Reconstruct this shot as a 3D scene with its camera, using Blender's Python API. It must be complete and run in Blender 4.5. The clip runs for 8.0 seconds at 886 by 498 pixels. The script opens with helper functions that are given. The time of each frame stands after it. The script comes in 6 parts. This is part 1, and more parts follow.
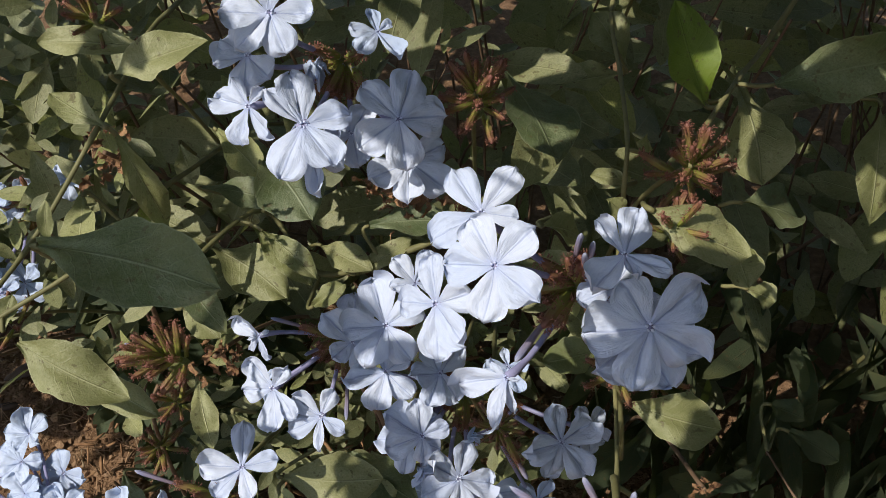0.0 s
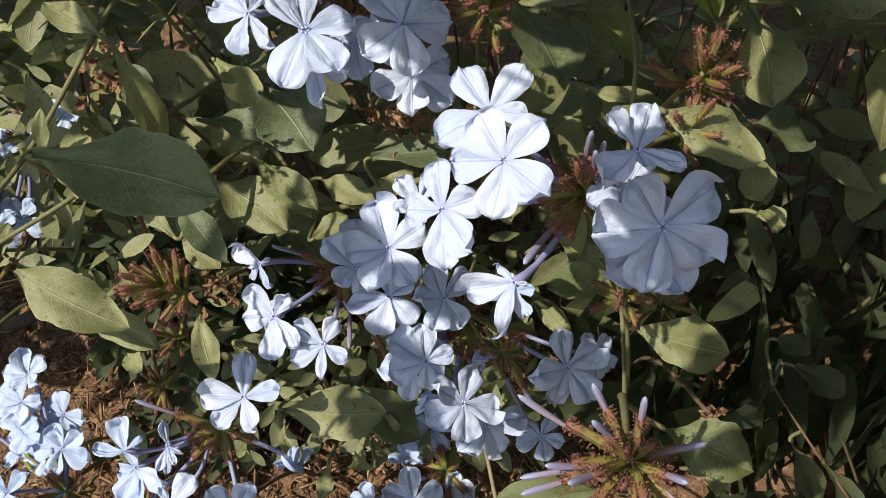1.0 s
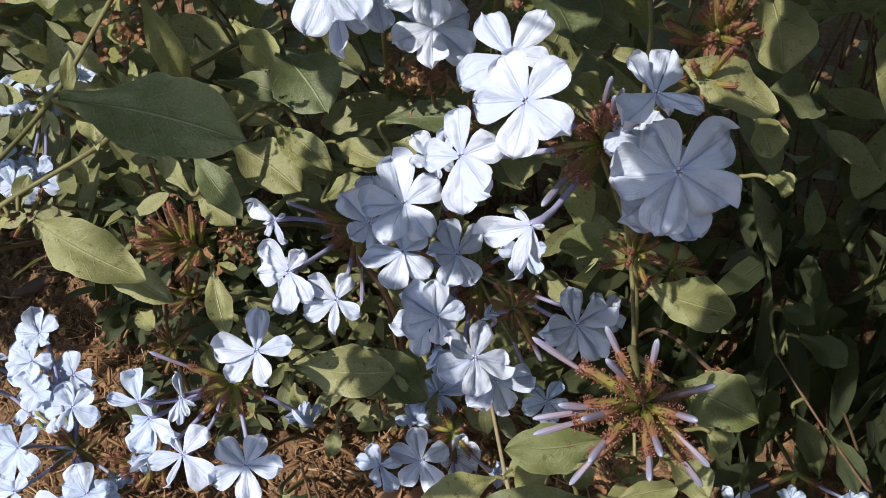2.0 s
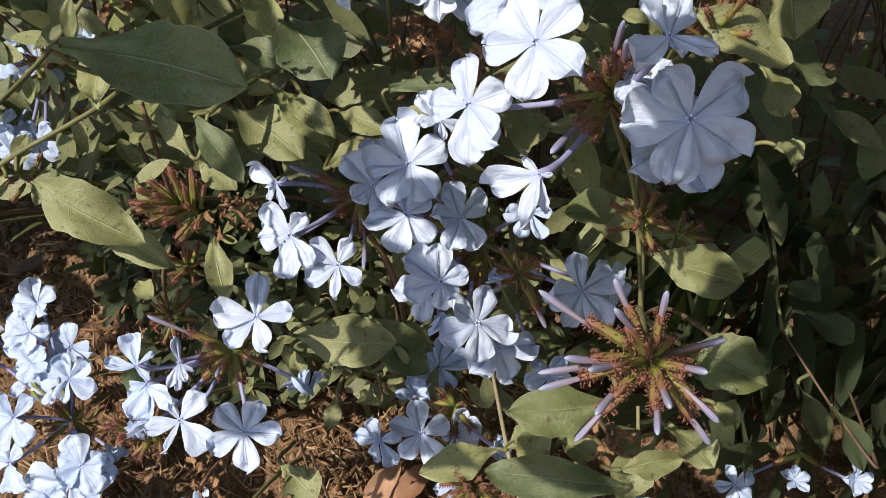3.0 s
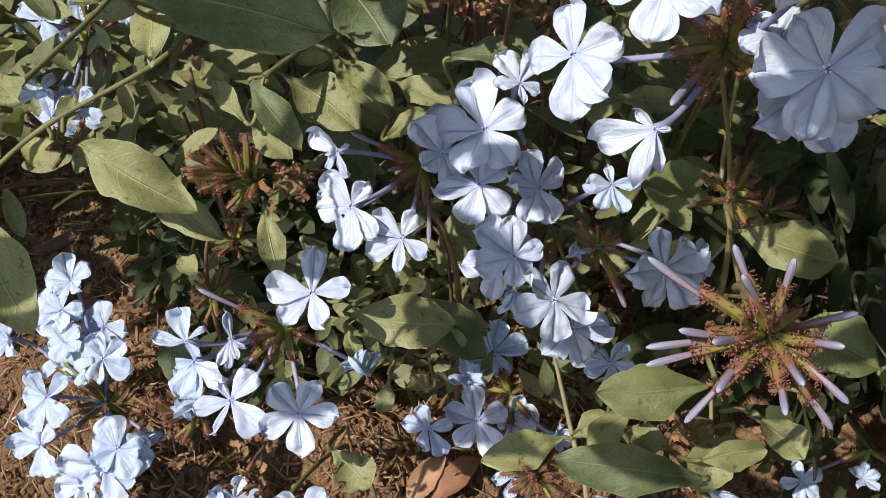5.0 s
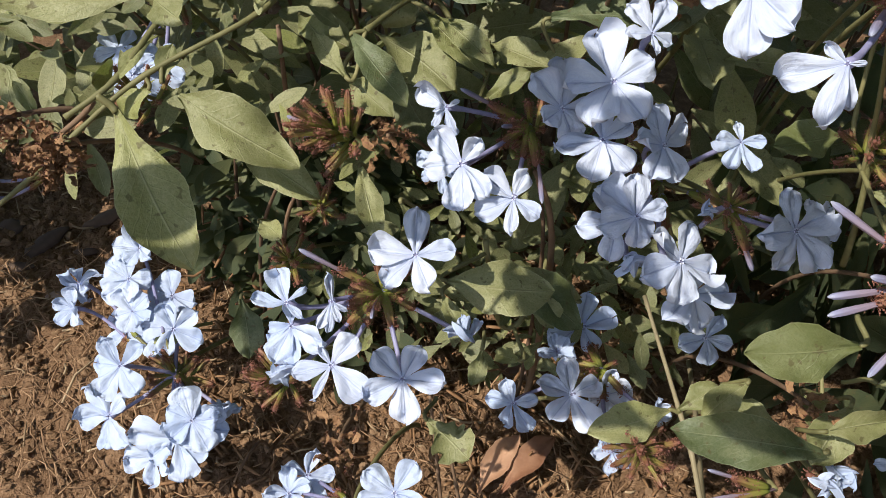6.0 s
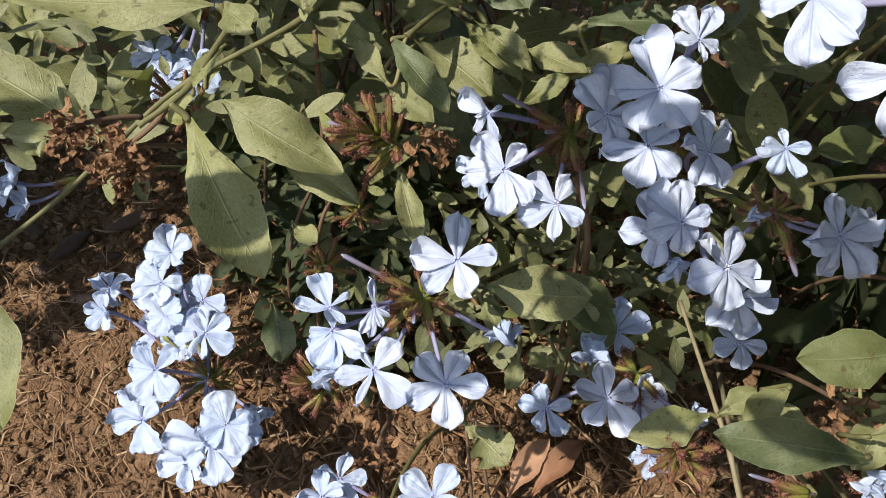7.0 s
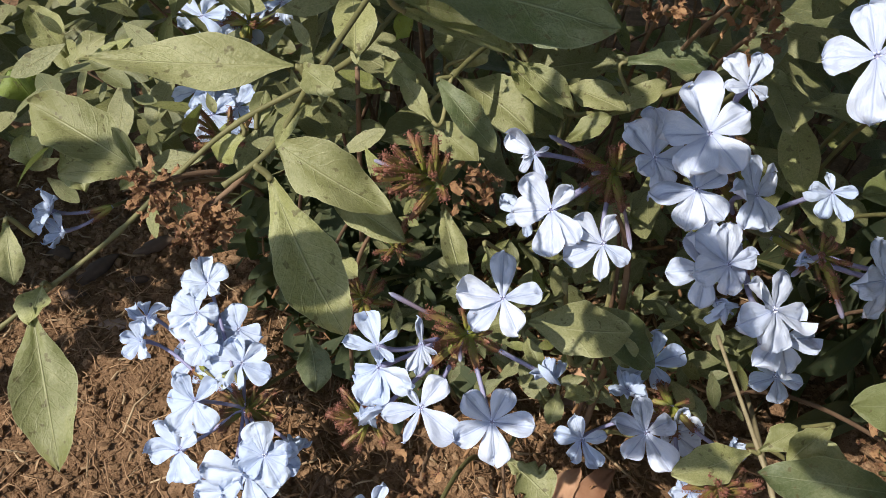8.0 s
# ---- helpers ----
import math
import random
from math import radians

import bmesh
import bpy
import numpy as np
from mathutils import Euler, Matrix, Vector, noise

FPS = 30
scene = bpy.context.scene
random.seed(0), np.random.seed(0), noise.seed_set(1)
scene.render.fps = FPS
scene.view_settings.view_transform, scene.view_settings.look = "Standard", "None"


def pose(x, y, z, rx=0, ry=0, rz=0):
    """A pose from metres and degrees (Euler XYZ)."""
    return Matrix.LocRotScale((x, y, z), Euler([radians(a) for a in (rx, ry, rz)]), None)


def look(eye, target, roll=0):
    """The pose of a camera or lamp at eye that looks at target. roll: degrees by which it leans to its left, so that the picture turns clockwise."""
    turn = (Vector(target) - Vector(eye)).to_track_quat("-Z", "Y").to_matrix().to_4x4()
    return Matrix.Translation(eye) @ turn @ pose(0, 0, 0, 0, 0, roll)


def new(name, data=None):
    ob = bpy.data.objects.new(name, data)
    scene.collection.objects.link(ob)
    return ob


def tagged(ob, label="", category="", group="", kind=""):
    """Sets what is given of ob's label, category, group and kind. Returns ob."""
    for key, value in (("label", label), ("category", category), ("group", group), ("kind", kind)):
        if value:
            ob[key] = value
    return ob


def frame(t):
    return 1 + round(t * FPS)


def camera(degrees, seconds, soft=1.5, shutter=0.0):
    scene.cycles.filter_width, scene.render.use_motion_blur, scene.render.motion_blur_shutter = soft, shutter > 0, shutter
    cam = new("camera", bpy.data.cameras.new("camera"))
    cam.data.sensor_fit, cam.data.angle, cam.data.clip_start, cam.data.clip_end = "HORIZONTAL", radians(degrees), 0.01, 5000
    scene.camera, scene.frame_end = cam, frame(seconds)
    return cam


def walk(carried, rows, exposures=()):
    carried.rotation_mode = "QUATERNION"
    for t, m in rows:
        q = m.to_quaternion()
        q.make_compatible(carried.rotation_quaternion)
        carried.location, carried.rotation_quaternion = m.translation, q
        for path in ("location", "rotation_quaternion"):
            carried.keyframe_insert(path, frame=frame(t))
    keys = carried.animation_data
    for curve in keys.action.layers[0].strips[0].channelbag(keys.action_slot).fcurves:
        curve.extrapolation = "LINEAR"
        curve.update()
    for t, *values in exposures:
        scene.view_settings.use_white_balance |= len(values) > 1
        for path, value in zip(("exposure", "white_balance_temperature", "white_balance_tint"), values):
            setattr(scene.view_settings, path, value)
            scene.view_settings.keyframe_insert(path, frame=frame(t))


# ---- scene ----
cam = camera(53.7, 8.0, 0.65)
METRES, EYE, TILT, LEAN, TURN = 0.17, 0.367, -40.0, 0.0, 0.0
ROWS = [
    (0.0, 0.0, 0.0, 0.0, 0.0, 0.0, -0.0),
    (0.5, -0.0125, 0.0322, -0.0553, -0.1, -0.65, 0.18),
    (1.0, -0.0109, 0.0252, -0.0905, -0.15, -1.55, 0.07),
    (1.5, -0.0234, 0.0123, -0.127, -0.16, -1.86, -0.47),
    (3.0, -0.0417, 0.019, -0.2228, -0.22, -1.69, -1.77),
    (3.5, -0.0131, 0.0595, -0.2536, -0.15, -1.61, -1.8),
    (4.0, -0.0454, 0.0616, -0.1905, 0.04, -1.61, -1.77),
    (4.5, -0.0454, 0.1053, -0.2316, 0.08, -1.68, -1.85),
    (5.0, -0.1526, 0.1078, -0.277, 0.01, -1.61, -2.76),
    (6.5, -0.38, 0.1795, -0.3767, -0.34, -1.4, -3.61),
    (7.0, -0.4128, 0.1601, -0.3558, -0.38, -1.34, -3.59),
    (7.5, -0.4702, 0.1719, -0.3719, -0.41, -1.18, -3.79),
    (8.0, -0.4961, 0.1455, -0.3097, -0.44, -0.79, -3.83),
]
walk(cam, [(t, pose(0, 0, EYE, TILT, LEAN, TURN) @ pose(METRES * x, METRES * y, METRES * z, 90 + pitch, roll, yaw)) for t, x, y, z, yaw, pitch, roll in ROWS], [(0.0, 0.09), (0.5, 0.32), (1.0, 0.34), (1.5, 0.33), (3.3, 0.39), (4.5, 0.36), (5.0, 0.36), (6.5, 0.40), (8.0, 0.40)])

# ---- world, sun, exposure ----
SUN_TRAVEL = Vector((0.52, 0.43, -0.74))
world = bpy.data.worlds.new("sky")
scene.world = world
world.use_nodes = True
wt = world.node_tree
sky = wt.nodes.new("ShaderNodeTexSky")
sky.sky_type = "NISHITA"
sky.sun_disc = False
to_sun = -SUN_TRAVEL.normalized()
sky.sun_elevation = math.asin(to_sun.z)
sky.sun_rotation = math.atan2(to_sun.x, to_sun.y)
wt.links.new(sky.outputs["Color"], wt.nodes["Background"].inputs["Color"])
wt.nodes["Background"].inputs["Strength"].default_value = 0.124
sun_data = bpy.data.lights.new("sun", "SUN")
sun_data.energy = 4.6
sun_data.angle = radians(0.55)
sun_data.color = (1.0, 0.945, 0.85)
sun = new("sun", sun_data)
sun.matrix_world = look((0, 0, 4), Vector((0, 0, 4)) + SUN_TRAVEL)


# ---- materials ----
class Nodes:
    """Small wrapper round a material's node tree."""

    def __init__(self, name):
        self.mat = bpy.data.materials.new(name)
        self.mat.use_nodes = True
        self.tree = self.mat.node_tree
        self.tree.nodes.clear()
        self.out = self.tree.nodes.new("ShaderNodeOutputMaterial")

    def add(self, kind, **sets):
        n = self.tree.nodes.new(kind)
        for key, value in sets.items():
            n.inputs[key.replace("_", " ")].default_value = value
        return n

    def link(self, a, b):
        self.tree.links.new(a, b)

    def math(self, op, a, b=None, clamp=False):
        n = self.tree.nodes.new("ShaderNodeMath")
        n.operation, n.use_clamp = op, clamp
        for i, v in enumerate((a, b)):
            if v is None:
                continue
            if isinstance(v, (int, float)):
                n.inputs[i].default_value = v
            else:
                self.link(v, n.inputs[i])
        return n.outputs[0]

    def ramp(self, fac, stops):
        n = self.tree.nodes.new("ShaderNodeValToRGB")
        while len(n.color_ramp.elements) < len(stops):
            n.color_ramp.elements.new(0.5)
        for e, (p, c) in zip(n.color_ramp.elements, stops):
            e.position = p
            e.color = (*c, 1)
        self.link(fac, n.inputs[0])
        return n.outputs[0]

    def noise(self, scale, detail=4, rough=0.55, vector=None):
        n = self.add("ShaderNodeTexNoise", Scale=scale, Detail=detail, Roughness=rough)
        if vector is None:
            geo = self.tree.nodes.new("ShaderNodeTexCoord")
            vector = geo.outputs["Object"]
        self.link(vector, n.inputs["Vector"])
        return n.outputs["Fac"]

    def mix(self, fac, a, b, blend="MIX"):
        n = self.tree.nodes.new("ShaderNodeMix")
        n.data_type, n.blend_type = "RGBA", blend
        for sock, v in ((n.inputs[0], fac), (n.inputs[6], a), (n.inputs[7], b)):
            if isinstance(v, (int, float)):
                sock.default_value = v
            elif isinstance(v, tuple):
                sock.default_value = (*v, 1)
            else:
                self.link(v, sock)
        return n.outputs[2]

    def surface(self, color, rough=0.5, bump=None, strength=0.3, distance=0.001, through_light=0.0, tint=None, spec=0.5):
        p = self.add("ShaderNodeBsdfPrincipled")
        for sock, v in ((p.inputs["Base Color"], color), (p.inputs["Roughness"], rough)):
            if isinstance(v, (int, float)):
                sock.default_value = v
            elif isinstance(v, tuple):
                sock.default_value = (*v, 1)
            else:
                self.link(v, sock)
        p.inputs["Specular IOR Level"].default_value = spec
        if bump is not None:
            b = self.add("ShaderNodeBump", Strength=strength, Distance=distance)
            self.link(bump, b.inputs["Height"])
            self.link(b.outputs[0], p.inputs["Normal"])
        last = p.outputs[0]
        if through_light:
            tr = self.add("ShaderNodeBsdfTranslucent")
            if tint is not None and not isinstance(tint, tuple):
                self.link(tint, tr.inputs[0])
            elif tint is not None:
                tr.inputs[0].default_value = (*tint, 1)
            m = self.add("ShaderNodeMixShader", Fac=through_light)
            self.link(last, m.inputs[1])
            self.link(tr.outputs[0], m.inputs[2])
            last = m.outputs[0]
        self.link(last, self.out.inputs[0])
        return self.mat

    def random(self):
        return self.tree.nodes.new("ShaderNodeObjectInfo").outputs["Random"]

    def island(self):
        return self.tree.nodes.new("ShaderNodeNewGeometry").outputs["Random Per Island"]

    def uv(self):
        s = self.tree.nodes.new("ShaderNodeSeparateXYZ")
        t = self.tree.nodes.new("ShaderNodeTexCoord")
        self.link(t.outputs["UV"], s.inputs[0])
        return s.outputs[0], s.outputs[1]


def petal_material(name, tones, deep):
    n = Nodes(name)
    u, v = n.uv()
    off = n.math("ABSOLUTE", n.math("SUBTRACT", v, 0.5))
    line = n.math("SUBTRACT", 1.0, n.math("MULTIPLY", off, 26.0), clamp=True)
    fade = n.math("SUBTRACT", 1.3, n.math("MULTIPLY", u, 0.85), clamp=True)
    line = n.math("MULTIPLY", line, fade)
    throat = n.math("SUBTRACT", 1.0, n.math("MULTIPLY", u, 4.0), clamp=True)
    tone = n.ramp(n.random(), [(0.0, tones[0]), (1.0, tones[1])])
    tc = n.tree.nodes.new("ShaderNodeTexCoord")
    stretch = n.tree.nodes.new("ShaderNodeMapping")
    stretch.inputs["Scale"].default_value = (2.2, 15.0, 1.0)
    n.link(tc.outputs["UV"], stretch.inputs["Vector"])
    streak = n.noise(1.6, 5, 0.65, stretch.outputs[0])
    blotch = n.noise(3.0, 3, 0.5, tc.outputs["UV"])
    tone = n.mix(n.math("MULTIPLY", blotch, 0.4), tone, deep)
    tone = n.mix(n.ramp(streak, [(0.42, (0, 0, 0)), (0.7, (0.34, 0.34, 0.34))]), tone, (0.38, 0.45, 0.68))
    color = n.mix(n.math("MULTIPLY", line, 0.62), tone, (0.20, 0.26, 0.50))
    color = n.mix(n.math("MULTIPLY", throat, 0.45), color, (0.36, 0.42, 0.68))
    relief = n.math("ADD", n.math("MULTIPLY", streak, 0.5), n.math("ADD", n.math("MULTIPLY", n.noise(4.0, 4, 0.6, tc.outputs["UV"]), 0.9), n.math("MULTIPLY", line, -0.5)))
    return n.surface(color, 0.6, relief, 0.55, 0.0011, 0.2, color, spec=0.25)


def leaf_material(name, low, high, under, yellow, per_island=False, gloss=0.5):
    n = Nodes(name)
    u, v = n.uv()
    off = n.math("ABSOLUTE", n.math("SUBTRACT", v, 0.5))
    rib = n.math("SUBTRACT", 1.0, n.math("MULTIPLY", off, 44.0), clamp=True)
    warp = n.math("MULTIPLY", n.noise(160, 2), 0.10)
    side = n.math("FRACT", n.math("MULTIPLY", n.math("ADD", n.math("SUBTRACT", u, n.math("MULTIPLY", off, 0.5)), warp), 9.0))
    side = n.math("ABSOLUTE", n.math("SUBTRACT", side, 0.5))
    side = n.math("SUBTRACT", 1.0, n.math("MULTIPLY", side, 13.0), clamp=True)
    vein = n.math("MAXIMUM", rib, n.math("MULTIPLY", side, 0.26))
    pick = n.island() if per_island else n.random()
    tone = n.ramp(pick, [(0.0, low), (0.75, high), (1.0, yellow)])
    dust = n.noise(95, 6, 0.7)
    color = n.mix(n.ramp(dust, [(0.36, (0, 0, 0)), (0.72, (0.6, 0.6, 0.6))]), tone, under)
    speck = n.noise(1500, 3, 0.7)
    color = n.mix(n.ramp(speck, [(0.40, (0.4, 0.4, 0.4)), (0.55, (0, 0, 0))]), color, low)
    blot = n.ramp(n.noise(38, 3), [(0.50, (0, 0, 0)), (0.72, (0.5, 0.5, 0.5))])
    color = n.mix(blot, color, (0.14, 0.135, 0.045))
    spots = n.ramp(n.noise(420, 2), [(0.63, (0, 0, 0)), (0.68, (0.75, 0.75, 0.75))])
    color = n.mix(spots, color, (0.09, 0.07, 0.03))
    color = n.mix(n.math("MULTIPLY", vein, 0.5), color, under)
    rim = n.math("MULTIPLY", n.math("SUBTRACT", off, 0.478), 45.0, clamp=True)
    color = n.mix(n.math("MULTIPLY", rim, 0.5), color, under)
    relief = n.math("ADD", n.math("MULTIPLY", vein, -0.6), n.math("ADD", n.math("MULTIPLY", speck, 0.5), n.math("MULTIPLY", n.noise(330, 4, 0.6), 0.9)))
    glow = n.mix(0.5, color, (0.27, 0.39, 0.06))
    return n.surface(color, gloss, relief, 0.5, 0.0008, 0.2, glow, spec=0.4)


def plain_material(name, dark, light, rough=0.6, scale=200, bump=0.4, distance=0.0006, through_light=0.0, per_island=False):
    n = Nodes(name)
    fac = n.noise(scale, 4, 0.6)
    pick = n.island() if per_island else n.random()
    fac2 = n.math("ADD", n.math("MULTIPLY", fac, 0.7), n.math("MULTIPLY", pick, 0.4))
    color = n.ramp(fac2, [(0.25, dark), (0.85, light)])
    return n.surface(color, rough, fac, bump, distance, through_light, color, spec=0.3)


def soil_material():
    n = Nodes("soil")
    big = n.noise(9, 3)
    fine = n.noise(160, 6, 0.7)
    grit = n.noise(520, 3, 0.6)
    tone = n.ramp(fine, [(0.28, (0.085, 0.050, 0.029)), (0.52, (0.190, 0.113, 0.064)), (0.75, (0.33, 0.212, 0.127))])
    tone = n.mix(n.math("MULTIPLY", big, 0.35), tone, (0.24, 0.138, 0.075))
    relief = n.math("ADD", fine, n.math("MULTIPLY", grit, 0.5))
    return n.surface(tone, 0.95, relief, 1.0, 0.003, spec=0.1)


def clod_material():
    n = Nodes("clod")
    fine = n.noise(300, 5, 0.7)
    pick = n.island()
    tone = n.ramp(n.math("ADD", n.math("MULTIPLY", pick, 0.45), n.math("MULTIPLY", fine, 0.55)),
                  [(0.1, (0.095, 0.055, 0.031)), (0.5, (0.195, 0.116, 0.064)), (0.9, (0.33, 0.215, 0.128))])
    return n.surface(tone, 0.95, fine, 0.9, 0.0016, spec=0.1)


PETAL = petal_material("petal", ((0.555, 0.615, 0.75), (0.665, 0.702, 0.787)), (0.465, 0.53, 0.73))
BLUE_PETAL = petal_material("blue_petal", ((0.48, 0.57, 0.74), (0.60, 0.665, 0.78)), (0.38, 0.475, 0.72))
LEAF = leaf_material("leaf", (0.142, 0.152, 0.048), (0.248, 0.247, 0.108), (0.41, 0.40, 0.225), (0.26, 0.27, 0.085))
DEEP_LEAF = leaf_material("bush_leaf", (0.062, 0.077, 0.030), (0.218, 0.220, 0.096), (0.345, 0.335, 0.18), (0.225, 0.245, 0.062), per_island=True)
FRESH_LEAF = leaf_material("fresh_leaf", (0.080, 0.098, 0.026), (0.125, 0.140, 0.046), (0.25, 0.26, 0.13), (0.13, 0.15, 0.045))
# Yellow-green brightened to paint sunlight glowing through a leaf.
BACKLIT_TONE_LEAF = leaf_material("backlit_tone_leaf", (0.11, 0.17, 0.012), (0.16, 0.22, 0.02), (0.22, 0.27, 0.06), (0.20, 0.24, 0.02))
# Shaded copy of the leaf colours: deep shade is put into the tone.
SHADE_TONE_LEAF = leaf_material("shade_tone_leaf", (0.030, 0.045, 0.020), (0.050, 0.068, 0.028), (0.075, 0.085, 0.045), (0.060, 0.075, 0.028), per_island=True, gloss=0.8)
# Deeper green of some leaves; on shaded leaves the dark colour paints the shade.
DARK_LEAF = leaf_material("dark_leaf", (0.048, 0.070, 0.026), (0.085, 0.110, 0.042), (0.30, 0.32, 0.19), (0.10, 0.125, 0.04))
TAN = plain_material("tan_stem", (0.16, 0.13, 0.075), (0.30, 0.25, 0.15), 0.6, 220, 0.4, 0.0005)
TUBE = plain_material("corolla_tube", (0.20, 0.195, 0.35), (0.37, 0.36, 0.52), 0.5, 400, 0.2, 0.0003, 0.15)
STAMEN = plain_material("stamen", (0.45, 0.50, 0.75), (0.75, 0.78, 0.92), 0.5)


def calyx_material():
    n = Nodes("calyx")
    u, v = n.uv()
    fac = n.math("ADD", n.math("MULTIPLY", u, 0.8), n.math("MULTIPLY", n.noise(400, 3), 0.35))
    color = n.ramp(fac, [(0.2, (0.17, 0.21, 0.03)), (0.5, (0.23, 0.21, 0.05)), (0.75, (0.22, 0.105, 0.055)), (1.0, (0.19, 0.07, 0.055))])
    ribs = n.math("SINE", n.math("MULTIPLY", v, 31.4))
    return n.surface(color, 0.5, ribs, 0.3, 0.0004, 0.12, color, spec=0.35)


def bud_material():
    n = Nodes("bud")
    u, v = n.uv()
    fac = n.math("ADD", n.math("MULTIPLY", u, 0.9), n.math("MULTIPLY", n.noise(260, 3), 0.2))
    color = n.ramp(fac, [(0.3, (0.25, 0.17, 0.18)), (0.62, (0.26, 0.21, 0.27)), (0.85, (0.25, 0.25, 0.37)), (1.0, (0.38, 0.40, 0.50))])
    folds = n.math("SINE", n.math("ADD", n.math("MULTIPLY", v, 31.4), n.math("MULTIPLY", u, 7.0)))
    return n.surface(color, 0.5, folds, 0.25, 0.0003, 0.15, color, spec=0.35)


BUD = bud_material()
CALYX = calyx_material()
HAIR = plain_material("gland_hair", (0.16, 0.05, 0.04), (0.36, 0.17, 0.11), 0.4, 500, 0.2, 0.0002, 0.1, per_island=True)
DRY = plain_material("dry_calyx", (0.14, 0.07, 0.03), (0.38, 0.22, 0.11), 0.75, 300, 0.5, 0.0005)
STEM = plain_material("stem", (0.11, 0.105, 0.04), (0.22, 0.20, 0.09), 0.6, 220, 0.4, 0.0005)
WOOD = plain_material("woody_stem", (0.085, 0.050, 0.030), (0.22, 0.14, 0.085), 0.8, 180, 0.6, 0.0008)
STRAW = plain_material("straw", (0.20, 0.13, 0.07), (0.42, 0.31, 0.19), 0.75, 260, 0.4, 0.0005, per_island=True)
MULCH = plain_material("mulch", (0.13, 0.07, 0.035), (0.40, 0.25, 0.14), 0.85, 300, 0.5, 0.0005, per_island=True)
DEAD = plain_material("dead_leaf", (0.20, 0.085, 0.045), (0.50, 0.30, 0.18), 0.7, 90, 0.5, 0.001, 0.12)
BARK = plain_material("bark_chip", (0.055, 0.036, 0.026), (0.16, 0.105, 0.075), 0.85, 120, 0.7, 0.001)
STONE = plain_material("stone", (0.16, 0.10, 0.075), (0.33, 0.23, 0.18), 0.85, 150, 0.5, 0.0008)
SOIL = soil_material()
CLOD = clod_material()



# ---- building helpers ----
def mesh_of(name, verts, faces, mat, uvs=None, smooth=True):
    me = bpy.data.meshes.new(name)
    me.from_pydata([tuple(v) for v in verts], [], faces)
    if uvs is not None:
        layer = me.uv_layers.new(name="uv")
        order = np.empty(len(me.loops), dtype=np.int32)
        me.loops.foreach_get("vertex_index", order)
        layer.data.foreach_set("uv", np.asarray(uvs, dtype=np.float32)[order].ravel())
    me.polygons.foreach_set("use_smooth", [smooth] * len(me.polygons))
    me.materials.append(mat)
    me.update()
    return me


def part(name, mesh, parent, m=None, label=""):
    """Links a mesh as one object under a thing or under a part."""
    ob = new(name, mesh)
    ob.parent = parent
    if m is not None:
        ob.matrix_basis = m
    if label:
        tagged(ob, label)
    return ob


def empty(name, place, label, category, group=""):
    ob = new(name)
    ob.empty_display_size = 0.005
    ob.matrix_basis = Matrix.Translation(place)
    return tagged(ob, label, category, group)


def bezier(a, b, c, d, n):
    out = []
    for i in range(n + 1):
        t = i / n
        out.append(a * (1 - t) ** 3 + b * 3 * t * (1 - t) ** 2 + c * 3 * t * t * (1 - t) + d * t ** 3)
    return out


def tube_geometry(points, radii, sides=6, base=0):
    """Rings round a line of points, with closed ends."""
    verts, faces, uvs = [], [], []
    side = None
    for i, p in enumerate(points):
        a, b = points[max(i - 1, 0)], points[min(i + 1, len(points) - 1)]
        way = (b - a).normalized()
        if side is None:
            side = way.orthogonal().normalized()
        side = (side - way * side.dot(way)).normalized()
        other = way.cross(side)
        for k in range(sides):
            w = 2 * math.pi * k / sides
            verts.append(p + (side * math.cos(w) + other * math.sin(w)) * radii[i])
            uvs.append((i / (len(points) - 1), k / sides))
    for i in range(len(points) - 1):
        for k in range(sides):
            j = (k + 1) % sides
            faces.append((base + i * sides + k, base + i * sides + j, base + (i + 1) * sides + j, base + (i + 1) * sides + k))
    faces.append(tuple(base + k for k in reversed(range(sides))))
    last = (len(points) - 1) * sides
    faces.append(tuple(base + last + k for k in range(sides)))
    return verts, faces, uvs


def tube_mesh(name, points, radii, mat, sides=6):
    v, f, u = tube_geometry(points, radii, sides)
    return mesh_of(name, v, f, mat, u)


class Pile:
    """Gathers many small shapes into one mesh."""

    def __init__(self):
        self.v, self.f, self.u = [], [], []

    def add(self, verts, faces, uvs=None):
        b = len(self.v)
        self.v.extend(verts)
        self.f.extend(tuple(i + b for i in f) for f in faces)
        self.u.extend(uvs if uvs is not None else [(0.5, 0.5)] * len(verts))

    def mesh(self, name, mat, smooth=True):
        return mesh_of(name, self.v, self.f, mat, self.u, smooth)


def frame_from(place, z, x):
    """A pose at place with the given z axis and an x axis near to x."""
    z = Vector(z).normalized()
    x = Vector(x)
    x = (x - z * x.dot(z)).normalized()
    y = z.cross(x)
    return Matrix.Translation(place) @ Matrix((x, y, z)).transposed().to_4x4()


